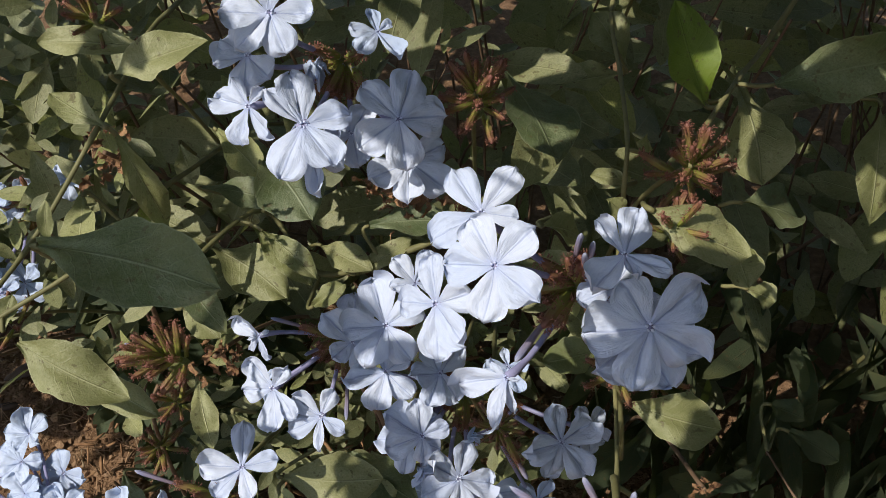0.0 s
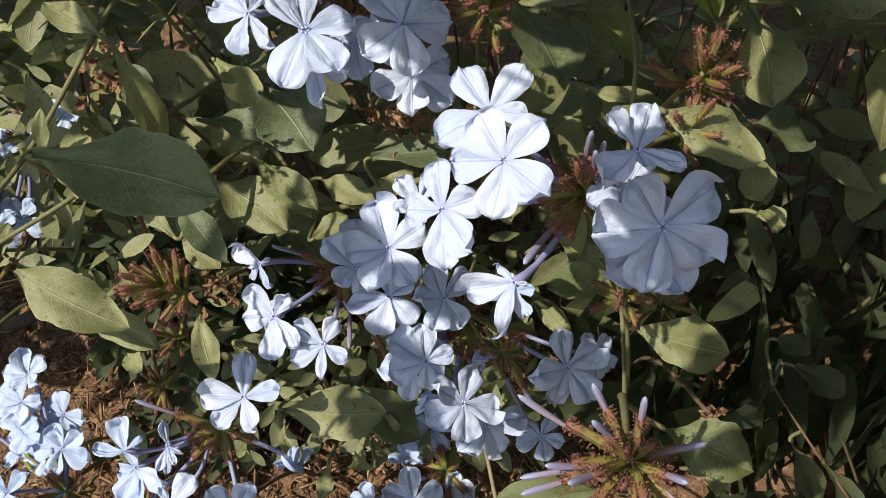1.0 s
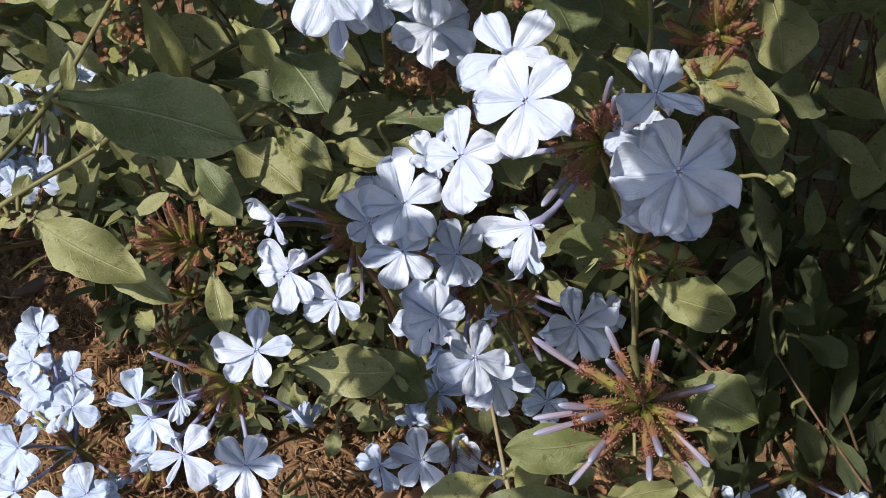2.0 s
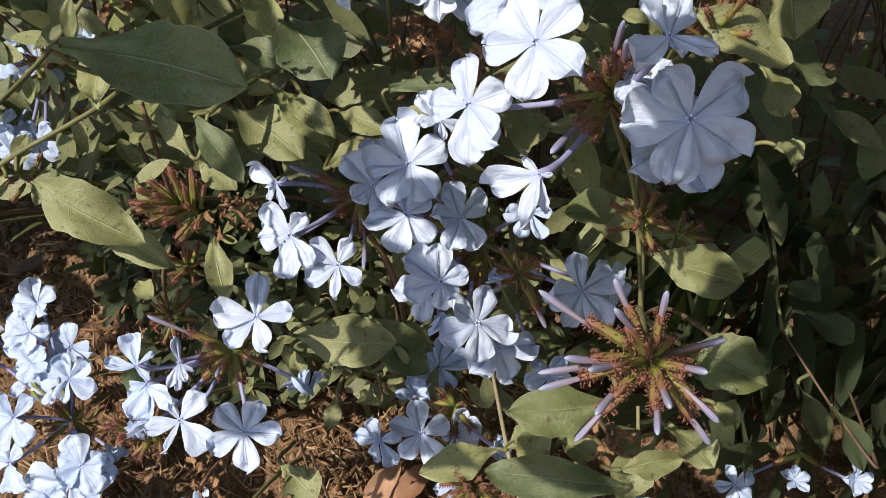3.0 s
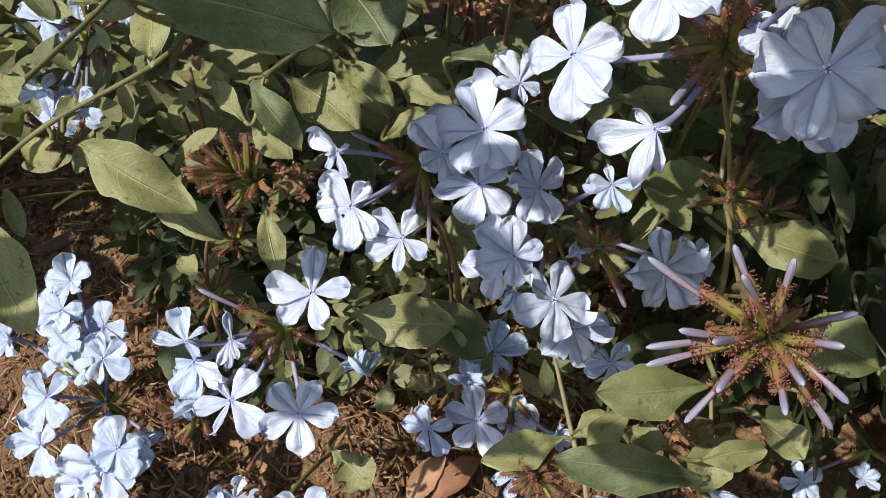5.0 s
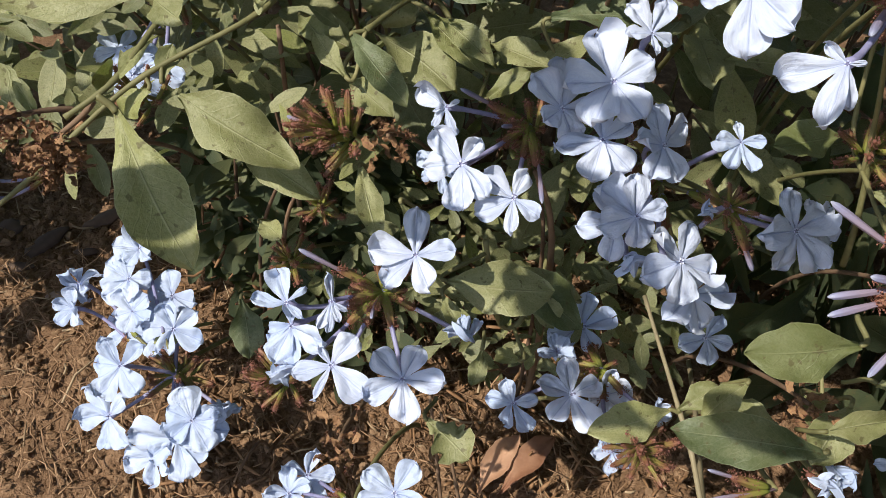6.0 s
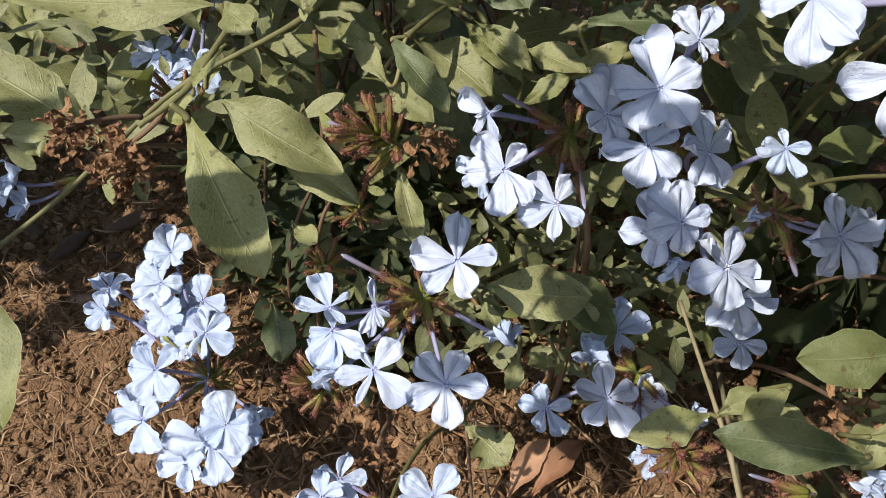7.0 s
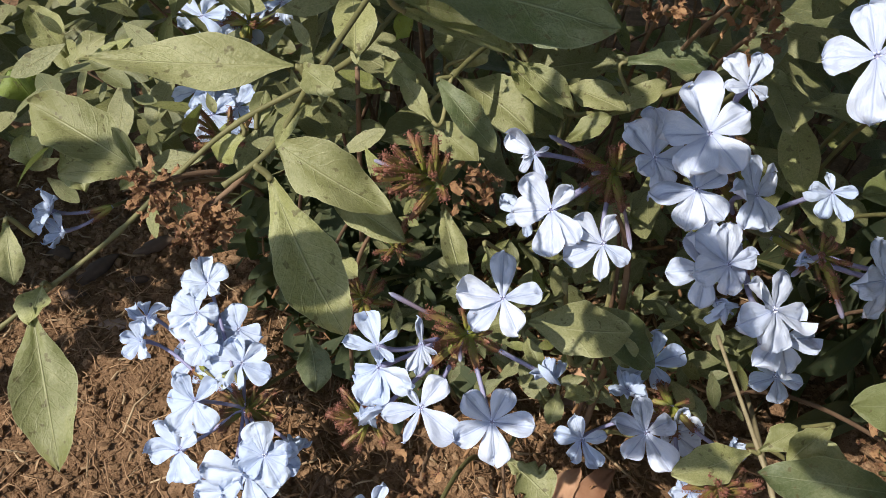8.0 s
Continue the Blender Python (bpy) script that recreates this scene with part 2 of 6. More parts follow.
def blob(r, rng, flat=1.0, rough=0.3):
    """An uneven lump of 20 triangles."""
    t = (1 + 5 ** 0.5) / 2
    pts = [(-1, t, 0), (1, t, 0), (-1, -t, 0), (1, -t, 0), (0, -1, t), (0, 1, t), (0, -1, -t), (0, 1, -t), (t, 0, -1), (t, 0, 1), (-t, 0, -1), (-t, 0, 1)]
    fs = [(0, 11, 5), (0, 5, 1), (0, 1, 7), (0, 7, 10), (0, 10, 11), (1, 5, 9), (5, 11, 4), (11, 10, 2), (10, 7, 6), (7, 1, 8),
          (3, 9, 4), (3, 4, 2), (3, 2, 6), (3, 6, 8), (3, 8, 9), (4, 9, 5), (2, 4, 11), (6, 2, 10), (8, 6, 7), (9, 8, 1)]
    turn = Euler((rng.uniform(0, 6), rng.uniform(0, 6), rng.uniform(0, 6))).to_matrix()
    s = Vector((rng.uniform(0.7, 1.3), rng.uniform(0.7, 1.3), flat))
    out = []
    for p in pts:
        q = turn @ Vector(p).normalized() * r * rng.uniform(1 - rough, 1 + rough)
        out.append(Vector((q.x * s.x, q.y * s.y, q.z * s.z)))
    return out, fs


# ---- flower pieces ----
def petal_mesh(seed, mat, wilt=0.0, crumple=0.115):
    rng = random.Random(seed)
    nu, nv = 16, 12
    us = [0, 0.15, 0.3, 0.45, 0.6, 0.72, 0.82, 0.9, 0.96, 1]
    hs = [0.07, 0.155, 0.265, 0.35, 0.405, 0.42, 0.39, 0.32, 0.215, 0.02]
    wide = rng.uniform(0.96, 1.04)
    droop, cup = rng.uniform(-0.05, 0.15), rng.uniform(-0.22, 0.16)
    ph, amp = rng.uniform(0, 6), rng.uniform(0.02, 0.075)
    notch = rng.uniform(0.0, 0.05)
    tilt, crease = rng.uniform(-0.24, 0.24), rng.uniform(0.08, 0.30)
    bend_at, bend_by = rng.uniform(0.45, 0.8), rng.choice((0, 0, 0.3, 0.5, -0.3))
    verts, uvs, faces = [], [], []
    for i in range(nu + 1):
        u = 1 - (1 - i / nu) ** 1.7
        h = float(np.interp(u, us, hs)) * wide
        for j in range(nv + 1):
            v = 2 * j / nv - 1
            x = u * (1 - 0.03 * u ** 3 * abs(v) ** 2.2) - notch * math.exp(-(v / 0.25) ** 2) * u ** 5
            x += (0.016 * math.sin(9 * v + ph) + 0.012 * math.sin(21 * v + 2 * ph)) * u ** 4
            y = v * h
            z = -0.05 * math.exp(-(v / 0.14) ** 2) * math.sin(math.pi * min(1, u * 1.1)) - droop * u * u + cup * v * v * u
            z += 0.05 * (1 - (2 * abs(v) - 1) ** 2) * math.sin(math.pi * u ** 1.4)
            z += amp * math.sin(5 * v + 4 * u + ph) * u + 0.03 * math.sin(11 * v + ph * 2) * u ** 4
            z += crumple * noise.noise(Vector((u * 4.5, v * 2.4, seed * 3.1))) * u + 0.4 * crumple * noise.noise(Vector((u * 9, v * 6, seed * 1.7))) * u + 0.035 * max(0, abs(v) - 0.7) * math.sin(17 * u + ph)
            z += crease * abs(v) * u * (1 - 0.3 * u) + tilt * v * u * u - bend_by * max(0, u - bend_at) * (0.4 + 0.6 * v * math.cos(ph)) - 0.05 * max(0, u - 0.86) * (2 + math.sin(6 * v + ph))
            if wilt:
                w = wilt * u
                y *= 1 - 0.55 * wilt
                a = 2.1 * w * math.sin(ph) + 0.8 * w
                x, z = x * math.cos(a) - z * math.sin(a), x * math.sin(a) * 0.8 + z * math.cos(a) + 0.18 * wilt * math.sin(3.5 * v + ph)
                y += 0.12 * wilt * math.sin(5 * u + ph)
            verts.append((x, y, z))
            uvs.append((u, j / nv))
    for i in range(nu):
        for j in range(nv):
            a = i * (nv + 1) + j
            faces.append((a, a + 1, a + nv + 2, a + nv + 1))
    return mesh_of("petal", verts, faces, mat, uvs)


PETALS = [petal_mesh(100 + i, PETAL) for i in range(16)]
BLUE_PETALS = [petal_mesh(140 + i, BLUE_PETAL, 0.16 * (i % 3), 0.13) for i in range(16)]
WILTED = [petal_mesh(200 + i, BLUE_PETAL, 0.55 + 0.12 * (i % 4)) for i in range(8)]


def calyx_mesh(seed, mat_body, hairs=46, bulge=1.0):
    """A ribbed tube of unit length along z with red stalked glands."""
    rng = random.Random(seed)
    pts = [Vector((0.02 * math.sin(3 * t), 0, t)) for t in (0, 0.1, 0.3, 0.55, 0.8, 0.93, 1.0)]
    v, f, u = tube_geometry(pts, [0.04, 0.075 * bulge, 0.095 * bulge, 0.09 * bulge, 0.08, 0.065, 0.03], 10)
    v = [p if k % 2 else Vector((p.x * 0.78, p.y * 0.78, p.z)) for k, p in enumerate(v)]
    me = mesh_of("calyx", v, f, mat_body, u)
    pile = Pile()
    for _ in range(hairs):
        z, w = 1.0 - 0.72 * rng.random() ** 1.3, rng.uniform(0, 2 * math.pi)
        out = Vector((math.cos(w), math.sin(w), rng.uniform(-0.1, 0.5))).normalized()
        r = 0.08 * bulge
        a = Vector((math.cos(w) * r, math.sin(w) * r, z))
        ln = rng.uniform(0.03, 0.065)
        tv, tf, tu = tube_geometry([a, a + out * ln], [0.007, 0.005], 3)
        pile.add(tv, tf, tu)
        bv, bf = blob(0.012, rng, 1.0, 0.1)
        pile.add([p + a + out * ln for p in bv], bf)
    return me, pile.mesh("gland_hairs", HAIR)


CALYCES = [calyx_mesh(300 + i, CALYX, 72, rng_b) for i, rng_b in enumerate((0.85, 1.0, 0.75))]


def dry_mesh(seed):
    """A shrivelled sepal tube of unit length along z, split and curled, with a few glands left."""
    rng = random.Random(seed)
    ph, curl, twist = rng.uniform(0, 6), rng.uniform(0.3, 1.1), rng.uniform(-1.5, 1.5)
    verts, uvs, faces = [], [], []
    nu, nv = 9, 5
    for i in range(nu + 1):
        u = i / nu
        h = 0.05 + 0.13 * math.sin(math.pi * min(1, u * 1.1)) ** 0.7 + 0.05 * rng.uniform(-1, 1)
        for j in range(nv):
            v = 2 * j / (nv - 1) - 1
            w = twist * u + ph
            a, b = v * h, 0.16 * abs(v) * math.sin(5 * u + ph) + 0.25 * curl * u * u + 0.04 * rng.uniform(-1, 1)
            verts.append(Vector((a * math.cos(w) - b * math.sin(w), a * math.sin(w) + b * math.cos(w), u * (1 - 0.2 * curl * u) + 0.04 * rng.uniform(-1, 1))))
            uvs.append((u, j / (nv - 1)))
    for i in range(nu):
        for j in range(nv - 1):
            k = i * nv + j
            faces.append((k, k + 1, k + nv + 1, k + nv))
    pile = Pile()
    for _ in range(16):
        p = verts[rng.randrange(nv, len(verts))]
        d = Vector((rng.uniform(-1, 1), rng.uniform(-1, 1), rng.uniform(-0.3, 0.8))).normalized() * rng.uniform(0.06, 0.14)
        tv, tf, tu = tube_geometry([p, p + d], [0.010, 0.007], 3)
        pile.add(tv, tf, tu)
        bv, bf = blob(0.018, rng, 1.0, 0.1)
        pile.add([q + p + d for q in bv], bf)
    return mesh_of("calyx", verts, faces, DRY, uvs), pile.mesh("gland_hairs", HAIR)


DRY_CALYCES = [dry_mesh(330 + i) for i in range(5)]


def bud_mesh(seed):
    rng = random.Random(seed)
    bend = rng.uniform(-0.10, 0.10)
    ts = (0, 0.2, 0.45, 0.62, 0.76, 0.88, 0.96, 1.0)
    rs = (0.020, 0.023, 0.030, 0.040, 0.049, 0.052, 0.042, 0.012)
    v, f, u = tube_geometry([Vector((bend * math.sin(math.pi * t), 0, t)) for t in ts], rs, 8)
    return mesh_of("bud", v, f, BUD, u)


BUDS = [bud_mesh(400 + i) for i in range(4)]


def eye_mesh():
    """Five stamens standing in the throat."""
    pile = Pile()
    rng = random.Random(5)
    for k in range(5):
        w = 2 * math.pi * (k + 0.5) / 5
        a = Vector((math.cos(w) * 0.035, math.sin(w) * 0.035, -0.02))
        b = a * 1.6 + Vector((0, 0, 0.075))
        v, f, u = tube_geometry([a, b], [0.012, 0.010], 4)
        pile.add(v, f, u)
        bv, bf = blob(0.024, rng, 1.0, 0.1)
        pile.add([p + b for p in bv], bf)
    return pile.mesh("throat", STAMEN)


EYE_MESH = eye_mesh()
counter = [0]
sunny_blooms = []


def add_calyx(head, a, way, size, dry=False, fat=1.0):
    """A calyx on head, from the place a towards way."""
    counter[0] += 1
    body, hairs = (DRY_CALYCES if dry else CALYCES)[counter[0] % (5 if dry else 3)]
    m = frame_from(Vector(a) - head.location, way, (0.3, 0.9 * math.sin(counter[0]), 0.2))
    c = part("calyx", body, head, m @ Matrix.Diagonal((size * fat, size * fat, size, 1)))
    part("gland_hairs", hairs, c)
    return c


def flower(head, place, normal, spoke, r, opened=1.0, wilt=False, calyx=True, kept=5, wide=0.98, blue=False, calm=1.0, petals=(), sunny=True):
    """A salver of five petals on a thin tube that runs back to the hub of its head; petals: turn, length in mm and width to length of each."""
    counter[0] += 1
    rng = random.Random(counter[0] * 7 + 3)
    place, normal = Vector(place), Vector(normal).normalized()
    if sunny:
        sunny_blooms.append((place, r))
    hub = head.location
    m = frame_from(place - hub, normal, spoke)
    inv = m.inverted()
    back = inv @ Vector((0, 0, 0))
    length = back.length
    if length > 0.034:
        back = back * (0.034 / length)
        length = 0.034
    a = Vector((0, 0, 0))
    line = bezier(a, Vector((0, 0, -0.4 * length)), back * 0.72 + Vector((0, 0, -0.1 * length)), back, 8)
    radii = [0.0017 * (r / 0.0135)] + [0.00095] + [0.00072] * 7
    f = part("flower", tube_mesh("flower", line, radii, TUBE, 7), head, m)
    pool = WILTED if wilt else BLUE_PETALS if blue else PETALS
    pitch = (1 - opened) * 75
    if petals:
        calm = 0.9
    ring = [(w, 0.001 * ln, across / 0.72) for w, ln, across in petals] or [
        (72 * k + calm * rng.uniform(-8, 8), r * rng.uniform(0.92, 1.1), wide * rng.uniform(0.95, 1.1)) for k in range(kept)]
    for k, (w, s, across) in enumerate(ring):
        pm = pose(0, 0, 0.0002, 0, 0, w) @ pose(0.05 * r, 0, 0.00035 * (k % 2), calm * rng.uniform(-6, 18), -pitch + calm * rng.uniform(-15, 14), 0)
        s -= 0.075 * r
        part("petal", pool[rng.randrange(len(pool))], f, pm @ Matrix.Diagonal((s, s * across, s, 1)))
    if not wilt:
        part("throat", EYE_MESH, f, Matrix.Diagonal((r, r, r, 1)))
    gap = (m @ line[-1]).length
    if gap > 0.002:
        part("pedicel", tube_mesh("pedicel", bezier(m @ line[-1], (m @ line[-1]) * 0.6 + Vector((0, 0.1 * gap, -0.15 * gap)), (m @ line[-1]) * 0.3, Vector((0, 0, 0)), 6), [0.0006] * 7, STEM, 6), head)
    if calyx:
        way = (m @ line[-3]) - (m @ line[-1])
        add_calyx(head, hub + (m @ line[-1]), way, 0.0115, False, 1.45)
    return f


def bud(head, tip, width=1.0, calyx=True):
    """A closed bud from the hub of its head to tip."""
    counter[0] += 1
    way = Vector(tip) - head.location
    ln = way.length
    thick = 0.0155 * width
    m = frame_from((0, 0, 0), way, (math.sin(counter[0]), 0.4, math.cos(counter[0])))
    part("bud", BUDS[counter[0] % 4], head, m @ Matrix.Diagonal((thick, thick, ln, 1)))
    if calyx:
        add_calyx(head, head.location + way * 0.10, way, min(0.0135, 0.6 * ln), False, 1.3)


def stalk(head, foot, r=0.0008, mat=None):
    """The stalk of a head, from its hub down to its foot."""
    d = Vector(foot) - head.location
    line = bezier(Vector((0, 0, 0)), Vector((0, 0.25 * d.y, 0.15 * d.z)), Vector((d.x * 0.75, d.y * 0.85, d.z * 0.5)), d, 14)
    part("stalk", tube_mesh("stalk", line, [r * (1 + 0.4 * i / 14) for i in range(15)], mat or STEM, 7), head)


def spent_head(head, n, size, axis, spread=1.0, dry=False, seed=1):
    """Calyces standing out on all sides round an axis."""
    rng = random.Random(seed)
    axis = Vector(axis).normalized()
    side = axis.orthogonal().normalized()
    other = axis.cross(side)
    for k in range(n):
        w = k * 2.39996
        lean = spread * (0.15 + 1.15 * ((k + 0.5) / n) ** 0.7)
        way = axis * math.cos(lean) + (side * math.cos(w) + other * math.sin(w)) * math.sin(lean)
        loose = 0.7 if dry else 0.18
        way += Vector((rng.uniform(-loose, loose), rng.uniform(-loose, loose), rng.uniform(-loose, loose)))
        a = head.location + axis * (-size * 0.9 * k / n) + way * size * 0.12
        if dry:
            a += Vector((rng.uniform(-1, 1), rng.uniform(-1, 1), rng.uniform(-1, 1))) * size * 0.55
            add_calyx(head, a, way, size * rng.uniform(0.35, 0.75), True, rng.uniform(0.9, 1.4))
        else:
            add_calyx(head, a, way, size * rng.uniform(0.7, 1.1), False, 1.08)


# ---- leaves and shoots ----
OUTLINE_AT = (0, 0.08, 0.18, 0.3, 0.4, 0.5, 0.62, 0.74, 0.84, 0.92, 0.97, 1)
OUTLINE = (0.04, 0.14, 0.36, 0.72, 0.93, 1.0, 0.97, 0.84, 0.64, 0.40, 0.20, 0.02)


def leaf_mesh(line_base, tip, width, normal, curl=0.1, fold=0.22, wave=0.12, seed=0, shape=0.55, torn=0.0):
    rng = random.Random(seed)
    base, tip = Vector(line_base), Vector(tip)
    along = tip - base
    ln = along.length
    x = along / ln
    z = Vector(normal)
    z = (z - x * z.dot(x)).normalized()
    y = z.cross(x)
    nu, nv = 20, 8
    ph = rng.uniform(0, 6)
    verts, uvs, faces = [], [], []
    for i in range(nu + 1):
        u = i / nu
        w = 0.5 * u / shape if u < shape else 0.5 + 0.5 * (u - shape) / (1 - shape)
        h = 0.5 * width * float(np.interp(w, OUTLINE_AT, OUTLINE)) + 0.0005 * (1 - u)
        for j in range(nv + 1):
            v = 2 * j / nv - 1
            edge = 1 + 0.06 * math.sin(13 * u + ph + (2 if v > 0 else 0)) + 0.03 * math.sin(31 * u + ph * 2)
            if torn and abs(v) > 0.5:
                edge -= torn * max(0, noise.noise(Vector((u * 7 + ph, v * 2, seed)))) * (abs(v) - 0.4)
            yy = v * h * edge
            zz = fold * abs(yy) + curl * ln * (4 * (u - u * u)) * 0.5 - 0.12 * abs(curl) * ln * u * u
            zz += wave * width * math.sin(7 * u + ph + 1.5 * v) * abs(v) + 0.02 * width * math.sin(19 * u + ph) * v * v
            zz -= 0.025 * width * math.exp(-(v / 0.14) ** 2)
            xx = u * ln + 0.03 * ln * math.sin(3 * u + ph) * 0.3
            verts.append(base + x * xx + y * (yy + 0.035 * ln * math.sin(math.pi * u) * math.sin(ph)) + z * zz)
            uvs.append((u, j / nv))
    for i in range(nu):
        for j in range(nv):
            a = i * (nv + 1) + j
            faces.append((a, a + 1, a + nv + 2, a + nv + 1))
    return verts, faces, uvs


def shoot(points, r, label, mat=None, group="shoots of the bush"):
    """A stem through the given places, root last; its leaves are added to it."""
    pts = [Vector(p) for p in points]
    ob = empty("leafy_shoot", pts[-1], label, "shoot", group)
    fine = []
    for i in range(len(pts) - 1):
        p0, p1, p2, p3 = pts[max(i - 1, 0)], pts[i], pts[i + 1], pts[min(i + 2, len(pts) - 1)]
        for k in range(6):
            t = k / 6
            fine.append(0.5 * ((2 * p1) + (p2 - p0) * t + (2 * p0 - 5 * p1 + 4 * p2 - p3) * t * t + (3 * p1 - p0 - 3 * p2 + p3) * t ** 3))
    fine.append(pts[-1])
    n = len(fine)
    o = ob.location
    part("stem", tube_mesh("stem", [p - o for p in fine], [r * (0.65 + 0.4 * i / n) * (1.25 if i % 6 == 0 else 1) for i in range(n)], mat or STEM, 8), ob)
    return ob, fine


def leaf(shoot_pair, base, tip, width, normal, curl=0.1, fold=0.22, wave=0.13, shape=0.55, torn=0.0, petiole=True, label="", mat=None):
    """A leaf of a shoot, with its stalk running to the nearest place on the stem."""
    counter[0] += 1
    ob, line = shoot_pair
    o = ob.location
    base, tip = Vector(base), Vector(tip)
    v, f, u = leaf_mesh(base - o, tip - o, width, normal, curl, fold, wave, counter[0], shape, torn)
    lf = part("leaf", mesh_of("leaf", v, f, mat or LEAF, u), ob, None, label)
    near = min(line, key=lambda p: (p - base).length)
    gap = (near - base).length
    if petiole and gap > 0.02:
        near = base + (near - base) * (0.006 / gap) + Vector((0, 0.006, -0.004))
        gap = 0.009
    if petiole and gap > 0.0015:
        mid = base - (tip - base).normalized() * min(gap * 0.45, 0.012)
        sag = Vector((0, 0.45, -0.35)) * max(0, gap - 0.012)
        pts = bezier(base - o, mid - o, (near * 0.6 + base * 0.4) - o + sag, near - o, 10)
        thick = 0.0007 if gap < 0.03 else 0.0005
        part("petiole", tube_mesh("petiole", pts, [thick] * 11, STEM, 6), lf)
    return lf



# ---- ground ----
def rise(x, y):
    p = Vector((x, y, 0))
    h = 0.006 * noise.noise(p * 9) + 0.0035 * noise.noise(p * 34 + Vector((5, 1, 0)))
    h += 0.0034 * noise.noise(p * 80) + 0.0030 * noise.noise(p * 190)
    return h


def spaced(lo, hi, step, far):
    """Places close together from lo to hi, and ever wider out to far."""
    mid = list(np.arange(lo, hi, step))
    gap, left, right = step, [], []
    a, b = lo, hi
    while b < far:
        right.append(b)
        left.append(a - gap)
        gap *= 1.35
        a, b = a - gap, b + gap
    return sorted(left) + mid + right


def build_ground():
    xs, ys = spaced(-0.40, 0.16, 0.0027, 60), spaced(0.02, 0.40, 0.0027, 60)
    verts, faces = [], []
    for y in ys:
        for x in xs:
            near = max(0.0, 1 - max(abs(x + 0.1) - 0.3, abs(y - 0.2) - 0.22, 0) * 2)
            verts.append((x, y, rise(x, y) * near))
    n = len(xs)
    for j in range(len(ys) - 1):
        for i in range(n - 1):
            a = j * n + i
            faces.append((a, a + 1, a + n + 1, a + n))
    ob = new("ground", mesh_of("ground", verts, faces, SOIL))
    return tagged(ob, "dry crumbly red-brown garden soil", "soil", kind="structure")


ground = build_ground()


def build_clods():
    rng = random.Random(21)
    pile = Pile()
    for _ in range(40000):
        x, y = rng.uniform(-0.42, 0.14), rng.uniform(0.03, 0.42)
        r = 0.0005 + 0.0020 * rng.random() ** 4
        v, f = blob(r, rng, rng.uniform(0.5, 0.95), 0.42)
        z = rise(x, y) + r * 0.25
        pile.add([p + Vector((x, y, z)) for p in v], f)
    ob = new("soil_crumbs", pile.mesh("soil_crumbs", CLOD, False))
    return tagged(ob, "loose brown soil crumbs and small clods on the ground", "soil crumbs", kind="stuff")


build_clods()


def build_straw():
    rng = random.Random(22)
    pile = Pile()
    for k in range(900):
        x, y = rng.uniform(-0.36, 0.10), rng.uniform(0.06, 0.40)
        w, ln = rng.uniform(0, math.pi), rng.uniform(0.006, 0.028) if k < 200 else rng.uniform(0.003, 0.009)
        a = Vector((x, y, rise(x, y) + 0.002))
        d = Vector((math.cos(w), math.sin(w), rng.uniform(-0.05, 0.12))) * ln
        bend = Vector((-d.y, d.x, 0)) * rng.uniform(-0.2, 0.2)
        r = rng.uniform(0.0002, 0.0006)
        v, f, u = tube_geometry([a, a + d * 0.5 + bend, a + d], [r, r * 1.1, r * 0.7], 5)
        pile.add(v, f, u)
    ob = new("dry_straw", pile.mesh("dry_straw", STRAW))
    return tagged(ob, "short dry straws and stalk bits scattered over the soil", "straw", kind="stuff")


build_straw()


def build_fibres():
    rng = random.Random(23)
    pile = Pile()
    for k in range(2600):
        x, y = rng.uniform(-0.36, 0.02), rng.uniform(0.05, 0.30)
        w, ln = rng.gauss(1.9, 0.9), rng.uniform(0.004, 0.018)
        a = Vector((x, y, rise(x, y) + rng.uniform(0.001, 0.004)))
        d = Vector((math.cos(w), math.sin(w), rng.uniform(-0.1, 0.25))) * ln
        bend = Vector((-d.y, d.x, 0.3 * ln)) * rng.uniform(-0.35, 0.35)
        r = rng.uniform(0.00012, 0.00045)
        v, f, u = tube_geometry([a, a + d * 0.5 + bend, a + d], [r, r, r * 0.6], 3)
        pile.add(v, f, u)
    ob = new("root_fibres", pile.mesh("root_fibres", MULCH))
    return tagged(ob, "fine brown root fibres and mulch shreds on the soil", "mulch", kind="stuff")


build_fibres()


# ---- foliage in the depth of the bush ----
def small_leaf(rng, place, ln, normal, way):
    z = Vector(normal).normalized()
    x = Vector(way)
    x = (x - z * x.dot(z)).normalized()
    y = z.cross(x)
    w = ln * rng.uniform(0.32, 0.5)
    fold, curl = rng.uniform(0.0, 0.35), rng.uniform(-0.2, 0.3)
    rows = ((0.0, 0.06), (0.18, 0.45), (0.42, 0.92), (0.62, 1.0), (0.82, 0.72), (0.95, 0.32), (1.0, 0.05))
    verts, uvs, faces = [], [], []
    for u, h in rows:
        for v in (-1, -0.5, 0, 0.5, 1):
            q = Vector(place) + x * (u * ln) + y * (v * h * w * 0.5) + z * (fold * abs(v) * h * w * 0.5 + curl * ln * (u - u * u))
            verts.append(q)
            uvs.append((u, v * 0.5 + 0.5))
    for i in range(len(rows) - 1):
        for j in range(4):
            a = i * 5 + j
            faces.append((a, a + 1, a + 6, a + 5))
    return verts, faces, uvs


